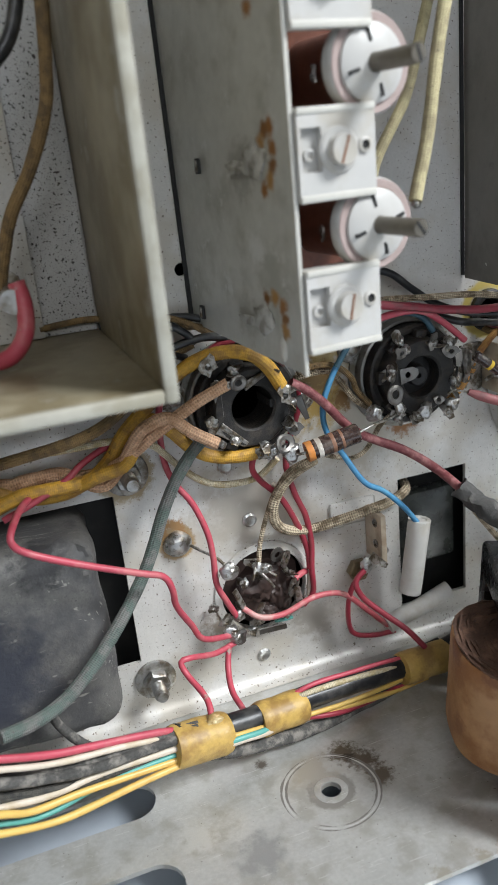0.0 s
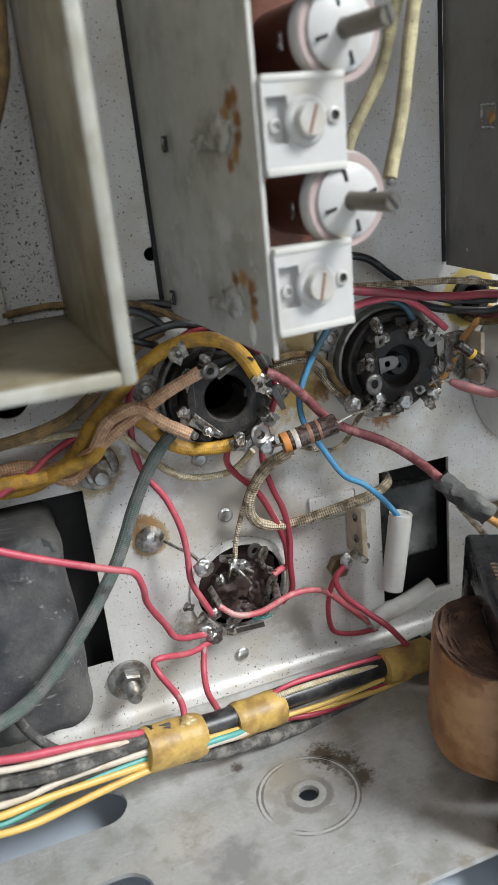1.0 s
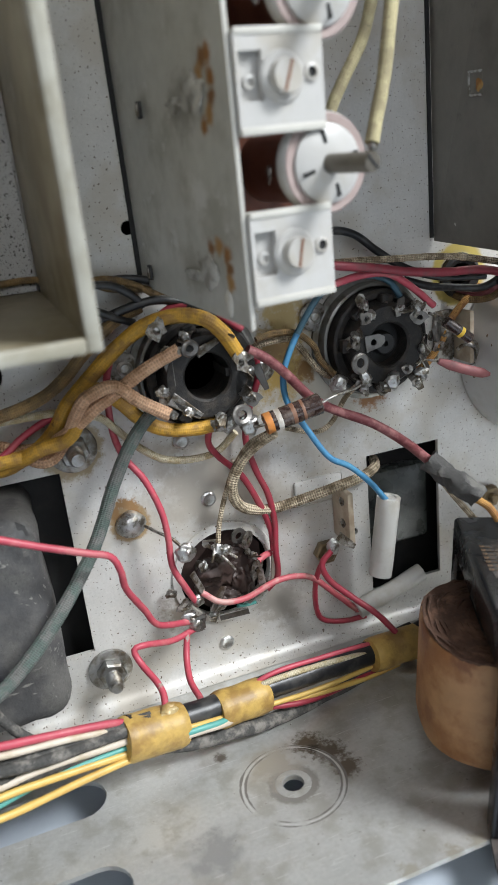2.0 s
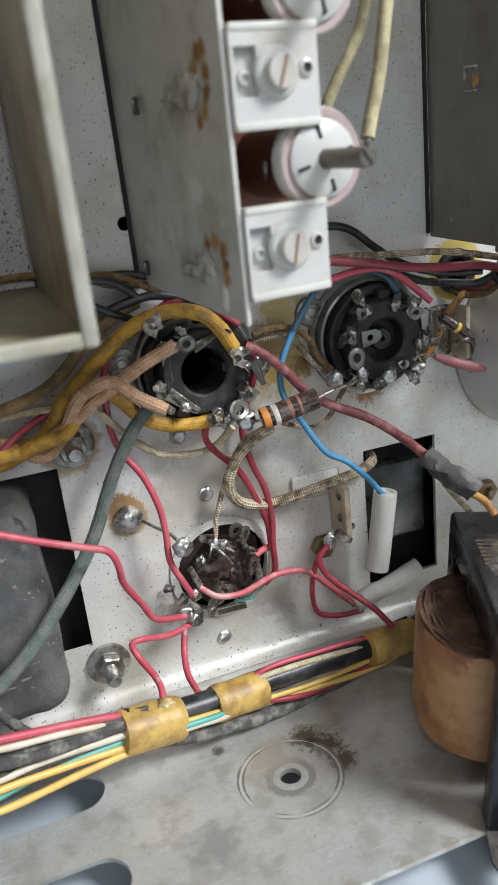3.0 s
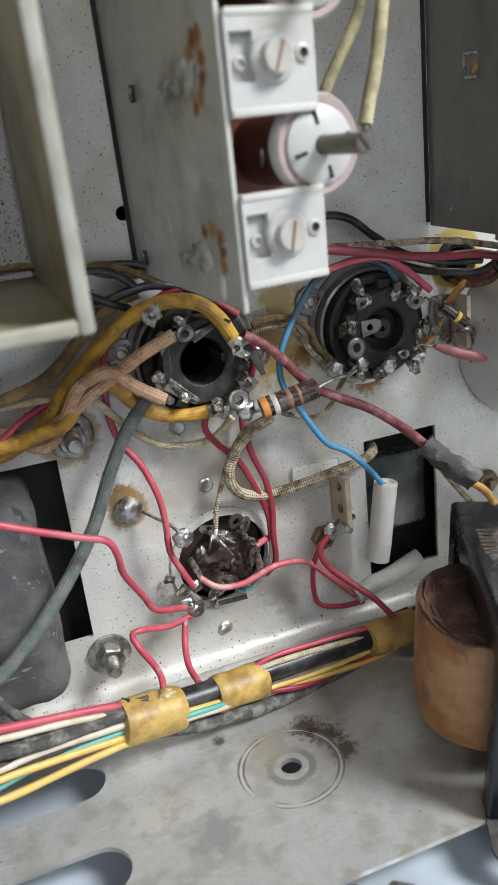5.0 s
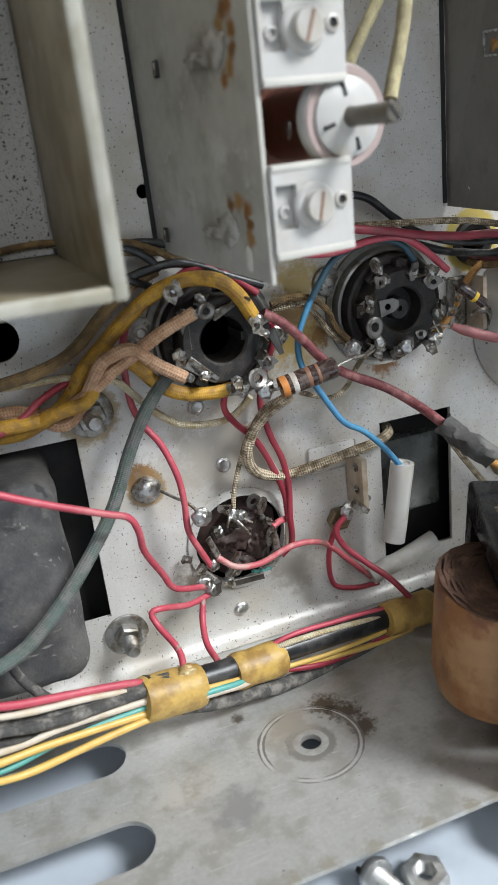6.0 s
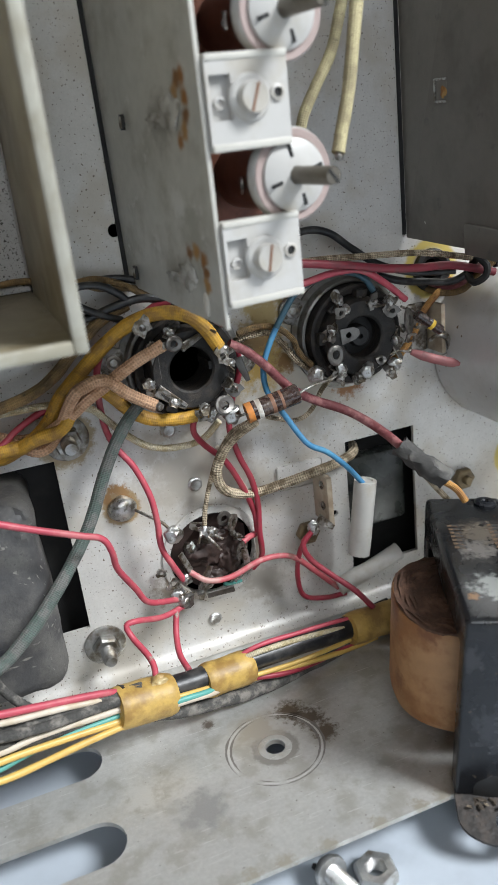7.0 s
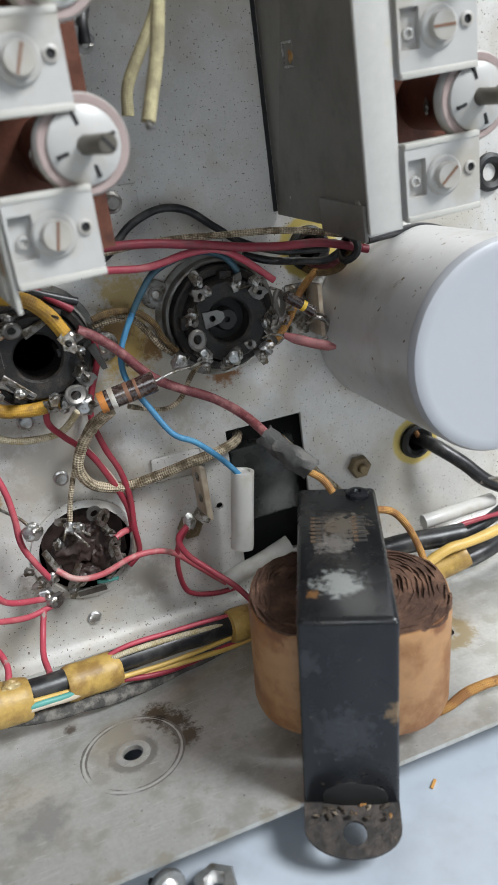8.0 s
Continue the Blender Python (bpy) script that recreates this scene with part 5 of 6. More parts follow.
strand("dusty grey cloth cable in the harness", GREY_DUST, 0.0020, [(-0.0391, -0.0520, 0.0422), (-0.0201, -0.0470, 0.0321), (0.0010, -0.0430, 0.0250), (0.0236, -0.0390, 0.0215), (0.0338, -0.0380, 0.0200)], 0.15)
strand("black cotton cable in the harness", CLOTH_BLACK, 0.0022, [(-0.0407, -0.0500, 0.0359), (-0.0211, -0.0450, 0.0264), (0.0002, -0.0410, 0.0190), (0.0234, -0.0370, 0.0164), (0.0339, -0.0360, 0.0158)], 0.12)
strand("dusty grey cloth cable in the harness", GREY_DUST, 0.0019, [(-0.0412, -0.0520, 0.0335), (-0.0218, -0.0460, 0.0234), (-0.0003, -0.0420, 0.0169), (0.0245, -0.0380, 0.0143), (0.0334, -0.0370, 0.0147)], 0.15)
strand("aged white plastic wire in the harness", WHITE_WIRE, 0.0010, [(-0.0408, -0.0560, 0.0342), (-0.0213, -0.0520, 0.0272), (-0.0076, -0.0480, 0.0227), (0.0063, -0.0440, 0.0209), (0.0277, -0.0410, 0.0183), (0.0346, -0.0400, 0.0176)])
strand("aged white plastic wire in the harness", WHITE_WIRE, 0.0009, [(-0.0378, -0.0560, 0.0471), (-0.0191, -0.0510, 0.0376), (-0.0060, -0.0470, 0.0311), (0.0137, -0.0420, 0.0253), (0.0252, -0.0390, 0.0212), (0.0323, -0.0360, 0.0174)])
strand("teal plastic wire in the harness", TEAL, 0.0008, [(-0.0412, -0.0570, 0.0322), (-0.0221, -0.0530, 0.0233), (-0.0115, -0.0490, 0.0179), (0.0057, -0.0450, 0.0182), (0.0274, -0.0410, 0.0164)])
strand("yellow plastic wire in the harness", YELLOW_PVC, 0.0010, [(-0.0394, -0.0600, 0.0394), (-0.0213, -0.0550, 0.0279), (-0.0138, -0.0510, 0.0221), (-0.0006, -0.0470, 0.0194), (0.0152, -0.0440, 0.0169), (0.0305, -0.0410, 0.0143)])
strand("yellow plastic wire in the harness", YELLOW_PVC, 0.0010, [(-0.0412, -0.0600, 0.0317), (-0.0224, -0.0550, 0.0221), (-0.0076, -0.0500, 0.0156), (0.0113, -0.0460, 0.0147), (0.0301, -0.0420, 0.0136)])
strand("dusty grey cloth cable in the harness", GREY_DUST, 0.0015, [(-0.0387, -0.0560, 0.0430), (-0.0200, -0.0510, 0.0333), (0.0005, -0.0460, 0.0250), (0.0231, -0.0410, 0.0213), (0.0335, -0.0390, 0.0197)], 0.15)
strand("dusty grey cloth cable in the harness", GREY_DUST, 0.0013, [(-0.0388, -0.0500, 0.0441), (-0.0195, -0.0460, 0.0346), (0.0014, -0.0420, 0.0267), (0.0239, -0.0380, 0.0222), (0.0342, -0.0370, 0.0207)], 0.15)
strand("black cotton cable in the harness", CLOTH_BLACK, 0.0016, [(-0.0401, -0.0550, 0.0374), (-0.0209, -0.0500, 0.0285), (-0.0000, -0.0450, 0.0209), (0.0228, -0.0400, 0.0174), (0.0334, -0.0380, 0.0169)], 0.12)
strand("dusty grey cloth cable in the harness", GREY_DUST, 0.0012, [(0.0381, -0.0340, 0.0151), (0.0497, -0.0310, 0.0140), (0.0635, -0.0290, 0.0131), (0.0821, -0.0260, 0.0105), (0.1074, -0.0230, 0.0091)], 0.15)
tape_wrap([(0.0254, -0.0390, 0.0174), (0.0336, -0.0370, 0.0154), (0.0427, -0.0350, 0.0134)], 0.0064)
tape_wrap([(0.0535, -0.0330, 0.0120), (0.0614, -0.0315, 0.0109), (0.0699, -0.0300, 0.0099)], 0.0054)
tape_wrap([(0.1072, -0.0270, 0.0086), (0.1160, -0.0260, 0.0078), (0.1267, -0.0240, 0.0066)], 0.0056)
tape_wrap([(0.1793, -0.0320, 0.0076), (0.1867, -0.0330, 0.0093), (0.1930, -0.0340, 0.0113)], 0.0046)
for k, (x, y, z, r) in enumerate(((0.0390, -0.0365, 0.0205, 0.0022), (0.0372, -0.0375, 0.0202, 0.0016), (0.0408, -0.0362, 0.0190, 0.0013))):
    tagged(part("glue_drop", blob(r, 300 + k, (1.2, 0.9, 0.7), 0.5, 3), FLUX, world=Matrix.Translation((x, y, z))), "brown dried glue drop on the harness tape", "glue drop", "glue drops")
strand("yellow sleeve of the harness", YELLOW_PVC, 0.0018, [(0.1725, -0.0360, 0.0125), (0.1838, -0.0360, 0.0165), (0.1929, -0.0360, 0.0168), (0.2084, -0.0340, 0.0165)])
strand("thick black cable of the harness", BLACK_PVC, 0.0034, [(0.1898, -0.0300, 0.0058), (0.2017, -0.0300, 0.0069), (0.2146, -0.0260, 0.0074), (0.2373, -0.0200, 0.0119)], 0.04)
strand("black cable of the harness", BLACK_PVC, 0.0022, [(0.1803, -0.0220, 0.0123), (0.1956, -0.0220, 0.0115), (0.2078, -0.0220, 0.0124), (0.2218, -0.0200, 0.0154)], 0.04)
strand("dark red plastic wire in the harness", CRIMSON, 0.0009, [(0.1791, -0.0260, 0.0154), (0.1907, -0.0260, 0.0173), (0.2025, -0.0260, 0.0177), (0.2187, -0.0240, 0.0157)])

# ---- loose wires ----
HOOK = "hook-up wires"
wire("bright pink-red plastic wire bent towards the wafer socket", RED, 0.00098, [(0.0078, -0.0030, 0.0897), (0.0004, -0.0130, 0.0912), (-0.0043, -0.0280, 0.0908), (-0.0051, -0.0320, 0.0879), (-0.0005, -0.0340, 0.0846), (0.0128, -0.0330, 0.0772), (0.0259, -0.0320, 0.0708), (0.0320, -0.0310, 0.0675), (0.0341, -0.0300, 0.0622), (0.0352, -0.0270, 0.0547), (0.0399, -0.0210, 0.0435), (0.0438, -0.0180, 0.0356), (0.0547, -0.0100, 0.0286)], group=HOOK)
wire("crimson wire running down to the wafer socket", RED, 0.0010, [(0.0517, -0.0040, 0.1190), (0.0463, -0.0040, 0.1144), (0.0431, -0.0040, 0.1086), (0.0420, -0.0040, 0.1006), (0.0421, -0.0040, 0.0905), (0.0439, -0.0060, 0.0839), (0.0481, -0.0080, 0.0769), (0.0509, -0.0100, 0.0676), (0.0517, -0.0110, 0.0586), (0.0517, -0.0110, 0.0492), (0.0545, -0.0110, 0.0415), (0.0579, -0.0100, 0.0338)], group=HOOK)
wire("pink-red wire folded from the socket to the harness", RED, 0.00098, [(0.0571, -0.0090, 0.0253), (0.0476, -0.0140, 0.0265), (0.0387, -0.0190, 0.0310), (0.0351, -0.0200, 0.0311), (0.0361, -0.0220, 0.0275), (0.0388, -0.0280, 0.0242), (0.0395, -0.0320, 0.0223), (0.0388, -0.0360, 0.0202)], group=HOOK)
wire("pink-red wire dropping into the harness", RED, 0.0010, [(0.0531, -0.0110, 0.0262), (0.0509, -0.0150, 0.0199), (0.0496, -0.0220, 0.0167), (0.0502, -0.0300, 0.0155)], group=HOOK)
wire("pink wire across to the terminal strip", SALMON, 0.0010, [(0.0597, -0.0100, 0.0373), (0.0648, -0.0120, 0.0335), (0.0729, -0.0120, 0.0324), (0.0831, -0.0110, 0.0346), (0.0914, -0.0100, 0.0337), (0.0979, -0.0090, 0.0300), (0.1060, -0.0080, 0.0210), (0.1136, -0.0070, 0.0123)], group=HOOK)
wire("crimson looped wire at the terminal strip", CRIMSON, 0.0009, [(0.1034, -0.0120, 0.0410), (0.0994, -0.0100, 0.0342), (0.0980, -0.0080, 0.0257), (0.0990, -0.0060, 0.0160), (0.1020, -0.0050, 0.0109), (0.1094, -0.0050, 0.0083), (0.1170, -0.0060, 0.0084)], group=HOOK)
wire("crimson wire from the terminal strip to the harness", CRIMSON, 0.0010, [(0.1021, -0.0140, 0.0415), (0.0986, -0.0140, 0.0378), (0.1005, -0.0150, 0.0318), (0.1070, -0.0180, 0.0249), (0.1127, -0.0220, 0.0196), (0.1173, -0.0260, 0.0133)], group=HOOK)
wire("crimson wire behind the cloth loop", CRIMSON, 0.0010, [(0.0857, -0.0080, 0.1064), (0.0860, -0.0060, 0.0991), (0.0824, -0.0050, 0.0891), (0.0808, -0.0050, 0.0813), (0.0829, -0.0050, 0.0710), (0.0861, -0.0050, 0.0619), (0.0874, -0.0050, 0.0521), (0.0868, -0.0050, 0.0422), (0.0870, -0.0040, 0.0323), (0.0829, -0.0040, 0.0282)], group=HOOK)
wire("crimson wire from the octal socket", CRIMSON, 0.0010, [(0.0684, -0.0130, 0.0916), (0.0677, -0.0100, 0.0848), (0.0714, -0.0060, 0.0783), (0.0780, -0.0050, 0.0703), (0.0822, -0.0050, 0.0613), (0.0860, -0.0040, 0.0500), (0.0864, -0.0040, 0.0418)], group=HOOK)
wire("thin white wire beside the crimson wires", WHITE_WIRE, 0.0007, [(0.0759, -0.0050, 0.0760), (0.0799, -0.0040, 0.0673), (0.0848, -0.0040, 0.0564), (0.0865, -0.0030, 0.0434), (0.0857, -0.0030, 0.0311)], group=HOOK)
wire("long maroon rubber-covered lead to the choke", MAROON, 0.00145, [(0.0812, -0.0140, 0.1106), (0.0867, -0.0140, 0.1070), (0.0923, -0.0140, 0.1013), (0.0992, -0.0150, 0.0930), (0.1070, -0.0150, 0.0875), (0.1165, -0.0180, 0.0826), (0.1234, -0.0240, 0.0772), (0.1271, -0.0360, 0.0719)], group=HOOK)
wire("sky blue plastic wire into the sleeve", BLUE, 0.00095, [(0.0991, -0.0090, 0.1122), (0.0950, -0.0100, 0.1059), (0.0923, -0.0110, 0.0998), (0.0926, -0.0120, 0.0922), (0.0970, -0.0140, 0.0839), (0.1022, -0.0170, 0.0746), (0.1089, -0.0170, 0.0699), (0.1159, -0.0170, 0.0626), (0.1228, -0.0160, 0.0531)], group=HOOK)
wire("dark blue-green wire above the socket", NAVY, 0.0010, [(0.1314, -0.0120, 0.1177), (0.1281, -0.0120, 0.1224), (0.1214, -0.0120, 0.1252), (0.1136, -0.0110, 0.1244), (0.1066, -0.0100, 0.1217), (0.1017, -0.0100, 0.1164), (0.0982, -0.0100, 0.1115)], group=HOOK)
wire("beige woven cotton lead in a loop", CLOTH_BEIGE, 0.0017, [(0.0852, -0.0180, 0.0864), (0.0799, -0.0130, 0.0812), (0.0757, -0.0100, 0.0750), (0.0734, -0.0090, 0.0679), (0.0769, -0.0060, 0.0604), (0.0863, -0.0040, 0.0563), (0.0973, -0.0060, 0.0578), (0.1076, -0.0100, 0.0610), (0.1167, -0.0080, 0.0612), (0.1259, -0.0010, 0.0602), (0.1295, 0.0060, 0.0599)], group=HOOK)
wire("thin beige wire down to the wafer socket", CLOTH_BEIGE, 0.0008, [(0.0832, -0.0160, 0.0858), (0.0790, -0.0120, 0.0820), (0.0752, -0.0080, 0.0744), (0.0716, -0.0070, 0.0657), (0.0687, -0.0070, 0.0570), (0.0673, -0.0080, 0.0514)], group=HOOK)
wire("cream cotton wire curving under the socket", CLOTH_CREAM, 0.0011, [(0.0285, -0.0060, 0.1004), (0.0381, -0.0060, 0.0977), (0.0424, -0.0060, 0.0934), (0.0486, -0.0050, 0.0859), (0.0554, -0.0050, 0.0808), (0.0638, -0.0050, 0.0789), (0.0715, -0.0050, 0.0796), (0.0769, -0.0080, 0.0854)], group=HOOK)
wire("thick green-grey cotton lead hanging down", CLOTH_GREEN, 0.0019, [(0.0525, -0.0110, 0.0973), (0.0479, -0.0110, 0.0926), (0.0426, -0.0110, 0.0858), (0.0374, -0.0120, 0.0768), (0.0306, -0.0180, 0.0666), (0.0228, -0.0250, 0.0593), (0.0149, -0.0300, 0.0524), (0.0073, -0.0340, 0.0467), (-0.0007, -0.0370, 0.0419), (-0.0091, -0.0420, 0.0415), (-0.0178, -0.0460, 0.0429)], 0.08, group=HOOK)
wire("grey cotton lead end near the harness", GREY_DUST, 0.0014, [(-0.0051, -0.0300, 0.0339), (-0.0030, -0.0300, 0.0283), (0.0021, -0.0320, 0.0223), (0.0107, -0.0350, 0.0177), (0.0184, -0.0360, 0.0157)], 0.12, group=HOOK)
wire("thick yellow cotton lead over the octal socket", CLOTH_YELLOW, 0.0021, [(-0.0251, -0.0100, 0.0890), (-0.0118, -0.0100, 0.0888), (0.0000, -0.0100, 0.0919), (0.0115, -0.0100, 0.0918), (0.0190, -0.0090, 0.0920), (0.0257, -0.0070, 0.0959), (0.0305, -0.0090, 0.1034), (0.0374, -0.0090, 0.1095), (0.0456, -0.0080, 0.1157), (0.0538, -0.0100, 0.1210), (0.0619, -0.0130, 0.1230), (0.0688, -0.0160, 0.1218), (0.0738, -0.0160, 0.1171), (0.0774, -0.0160, 0.1107)], 0.07, group=HOOK)
wire("thick yellow cotton lead under the octal socket", CLOTH_YELLOW, 0.0020, [(-0.0238, -0.0070, 0.0954), (-0.0105, -0.0070, 0.0945), (-0.0005, -0.0060, 0.0894), (0.0110, -0.0060, 0.0883), (0.0205, -0.0120, 0.0935), (0.0285, -0.0120, 0.0949), (0.0320, -0.0120, 0.0991), (0.0333, -0.0060, 0.1029), (0.0395, -0.0060, 0.1055), (0.0447, -0.0080, 0.1011), (0.0499, -0.0090, 0.0950), (0.0562, -0.0110, 0.0915), (0.0650, -0.0120, 0.0903), (0.0720, -0.0130, 0.0908)], 0.07, group=HOOK)
wire("tan cotton lead to the octal socket", CLOTH_TAN, 0.0018, [(-0.0246, -0.0030, 0.0920), (-0.0113, -0.0030, 0.0911), (0.0006, -0.0026, 0.0935), (0.0120, -0.0026, 0.0925), (0.0202, -0.0040, 0.0915), (0.0286, -0.0110, 0.0961), (0.0368, -0.0140, 0.1023), (0.0444, -0.0140, 0.1064), (0.0524, -0.0160, 0.1112), (0.0609, -0.0170, 0.1147)], 0.07, group=HOOK)
wire("tan cotton lead to the octal socket", CLOTH_TAN, 0.0018, [(-0.0244, -0.0030, 0.0960), (-0.0107, -0.0030, 0.0950), (-0.0009, -0.0026, 0.0930), (0.0117, -0.0030, 0.0935), (0.0215, -0.0070, 0.0884), (0.0276, -0.0070, 0.0922), (0.0331, -0.0170, 0.1049), (0.0364, -0.0170, 0.1071), (0.0427, -0.0160, 0.1078), (0.0487, -0.0160, 0.1025), (0.0561, -0.0160, 0.0972)], 0.07, group=HOOK)
wire("brown cotton wire behind the shield box", CLOTH_BROWN, 0.0017, [(-0.0266, -0.0120, 0.1023), (-0.0111, -0.0120, 0.1024), (0.0054, -0.0100, 0.1032), (0.0171, -0.0100, 0.1048), (0.0249, -0.0090, 0.1069), (0.0317, -0.0080, 0.1108), (0.0372, -0.0080, 0.1160), (0.0463, -0.0060, 0.1226), (0.0547, -0.0060, 0.1258)], 0.1, group=HOOK)
wire("cream cotton wire behind the twisted leads", CLOTH_CREAM, 0.0011, [(-0.0270, -0.0080, 0.1026), (0.0052, -0.0080, 0.1022), (0.0137, -0.0080, 0.1020), (0.0226, -0.0070, 0.1016), (0.0302, -0.0060, 0.1010)], group=HOOK)
wire("crimson wire behind the twisted leads", CRIMSON, 0.0010, [(-0.0066, -0.0140, 0.0874), (0.0024, -0.0120, 0.0900), (0.0118, -0.0100, 0.0934), (0.0170, -0.0080, 0.0965), (0.0253, -0.0060, 0.0997), (0.0332, -0.0060, 0.1005)], group=HOOK)
wire("dusty black wire above the octal socket", BLACK_PVC, 0.0012, [(0.0330, -0.0050, 0.1231), (0.0427, -0.0060, 0.1239), (0.0512, -0.0080, 0.1263), (0.0589, -0.0090, 0.1273), (0.0665, -0.0090, 0.1252), (0.0739, -0.0100, 0.1217), (0.0834, -0.0100, 0.1176)], group=HOOK)
wire("black wire at the foot of the can", BLACK_PVC, 0.0011, [(0.0294, -0.0030, 0.1339), (0.0441, -0.0030, 0.1332), (0.0517, -0.0040, 0.1335), (0.0593, -0.0050, 0.1317), (0.0690, -0.0070, 0.1268)], group=HOOK)
wire("olive cotton wire at the foot of the can", CLOTH_BROWN, 0.0010, [(0.0426, -0.0040, 0.1338), (0.0482, -0.0040, 0.1312), (0.0569, -0.0060, 0.1301), (0.0626, -0.0070, 0.1272), (0.0696, -0.0080, 0.1221)], group=HOOK)
wire("red wire under the coil can", CRIMSON, 0.0012, [(0.0588, -0.0080, 0.1226), (0.0633, -0.0090, 0.1248), (0.0689, -0.0090, 0.1246), (0.0754, -0.0100, 0.1207), (0.0815, -0.0100, 0.1157)], group=HOOK)
wire("brown curled cotton wire between the sockets", CLOTH_BROWN, 0.0010, [(0.0868, -0.0060, 0.1109), (0.0931, -0.0060, 0.1121), (0.1002, -0.0060, 0.1105), (0.1050, -0.0060, 0.1060), (0.1068, -0.0060, 0.1013), (0.1103, -0.0080, 0.0966)], group=HOOK)
wire("beige curled cotton wire between the sockets", CLOTH_BEIGE, 0.0010, [(0.0864, -0.0040, 0.1086), (0.0919, -0.0040, 0.1093), (0.0982, -0.0040, 0.1089), (0.1024, -0.0040, 0.1043), (0.1061, -0.0050, 0.0986), (0.1102, -0.0060, 0.0953)], group=HOOK)
wire("beige wire under the carbon resistor", CLOTH_BEIGE, 0.0008, [(0.1186, -0.0120, 0.0950), (0.1135, -0.0080, 0.0888), (0.1086, -0.0070, 0.0813), (0.1022, -0.0080, 0.0798), (0.0915, -0.0120, 0.0846)], group=HOOK)
wire("long crimson wire to the cable tie", DARK_RED, 0.0013, [(0.0744, -0.0140, 0.1332), (0.0907, -0.0150, 0.1317), (0.1047, -0.0160, 0.1306), (0.1172, -0.0170, 0.1284), (0.1322, -0.0170, 0.1251), (0.1445, -0.0170, 0.1233), (0.1568, -0.0180, 0.1223), (0.1710, -0.0200, 0.1182)], group=HOOK)
wire("long beige wire to the cable tie", CLOTH_BEIGE, 0.0010, [(0.0829, -0.0100, 0.1280), (0.0977, -0.0100, 0.1298), (0.1125, -0.0110, 0.1300), (0.1289, -0.0130, 0.1289), (0.1462, -0.0140, 0.1274), (0.1599, -0.0160, 0.1246), (0.1739, -0.0180, 0.1208)], group=HOOK)
wire("pink wire to the socket tag", RED, 0.0011, [(0.0731, -0.0120, 0.1269), (0.0914, -0.0130, 0.1252), (0.1042, -0.0130, 0.1238), (0.1160, -0.0140, 0.1257), (0.1251, -0.0150, 0.1255), (0.1324, -0.0150, 0.1213), (0.1417, -0.0140, 0.1135)], group=HOOK)
wire("black arched wire above the socket", BLACK_PVC, 0.0012, [(0.0875, -0.0080, 0.1254), (0.0946, -0.0080, 0.1285), (0.1030, -0.0060, 0.1352), (0.1122, -0.0050, 0.1383), (0.1205, -0.0050, 0.1367), (0.1284, -0.0050, 0.1307), (0.1356, -0.0080, 0.1251), (0.1472, -0.0100, 0.1208), (0.1604, -0.0140, 0.1197)], group=HOOK)
wire("black wire to the grommet", BLACK_PVC, 0.0012, [(0.1343, -0.0100, 0.1218), (0.1431, -0.0100, 0.1186), (0.1533, -0.0080, 0.1166), (0.1610, -0.0120, 0.1160), (0.1661, -0.0180, 0.1207)], group=HOOK)
wire("brown wire loop under the cable tie", CLOTH_BROWN, 0.0012, [(0.1570, 0.0010, 0.1136), (0.1596, -0.0060, 0.1117), (0.1646, -0.0120, 0.1127), (0.1670, -0.0180, 0.1189), (0.1709, -0.0200, 0.1217)], group=HOOK)
wire("brown wire loop under the cable tie", MAROON, 0.0012, [(0.1578, -0.0020, 0.1152), (0.1618, -0.0080, 0.1133), (0.1649, -0.0140, 0.1163), (0.1671, -0.0180, 0.1206)], group=HOOK)
wire("orange cotton wire from the grommet", CLOTH_ORANGE, 0.0012, [(0.1634, 0.0010, 0.1157), (0.1673, -0.0030, 0.1136), (0.1596, -0.0060, 0.1121), (0.1530, -0.0060, 0.1061), (0.1492, -0.0060, 0.0995), (0.1435, -0.0060, 0.0933), (0.1376, -0.0080, 0.0921)], group=HOOK)
wire("black wire past the coil can", BLACK_PVC, 0.0014, [(0.1709, -0.0200, 0.1209), (0.1819, -0.0180, 0.1212), (0.1958, -0.0120, 0.1203), (0.2104, -0.0060, 0.1157), (0.2262, -0.0030, 0.1104)], group=HOOK)
tie = part("cable_tie", tube([(0.1644, -0.0210, 0.1237), (0.1658, -0.0230, 0.1215), (0.1655, -0.0230, 0.1182), (0.1626, -0.0210, 0.1162), (0.1639, -0.0160, 0.1184), (0.1657, -0.0160, 0.1215), (0.1654, -0.0200, 0.1237)], 0.0012, 8), RUBBER_AND_HOLLOW)
tagged(tie, "black tie knotted round the wires", "cable tie")
wire("olive-yellow cotton lead behind the coil can", CLOTH_OLIVE, 0.0016, [(0.1150, -0.0460, 0.2045), (0.1114, -0.0480, 0.1936), (0.1083, -0.0500, 0.1826), (0.1061, -0.0510, 0.1737), (0.1034, -0.0520, 0.1659), (0.1014, -0.0530, 0.1605)], group=HOOK)
wire("olive-grey cotton lead behind the coil can", CLOTH_OLIVE, 0.0015, [(0.1276, -0.0200, 0.2117), (0.1168, -0.0300, 0.1953), (0.1131, -0.0300, 0.1847), (0.1077, -0.0300, 0.1764), (0.1035, -0.0300, 0.1692), (0.1024, -0.0300, 0.1629)], group=HOOK)
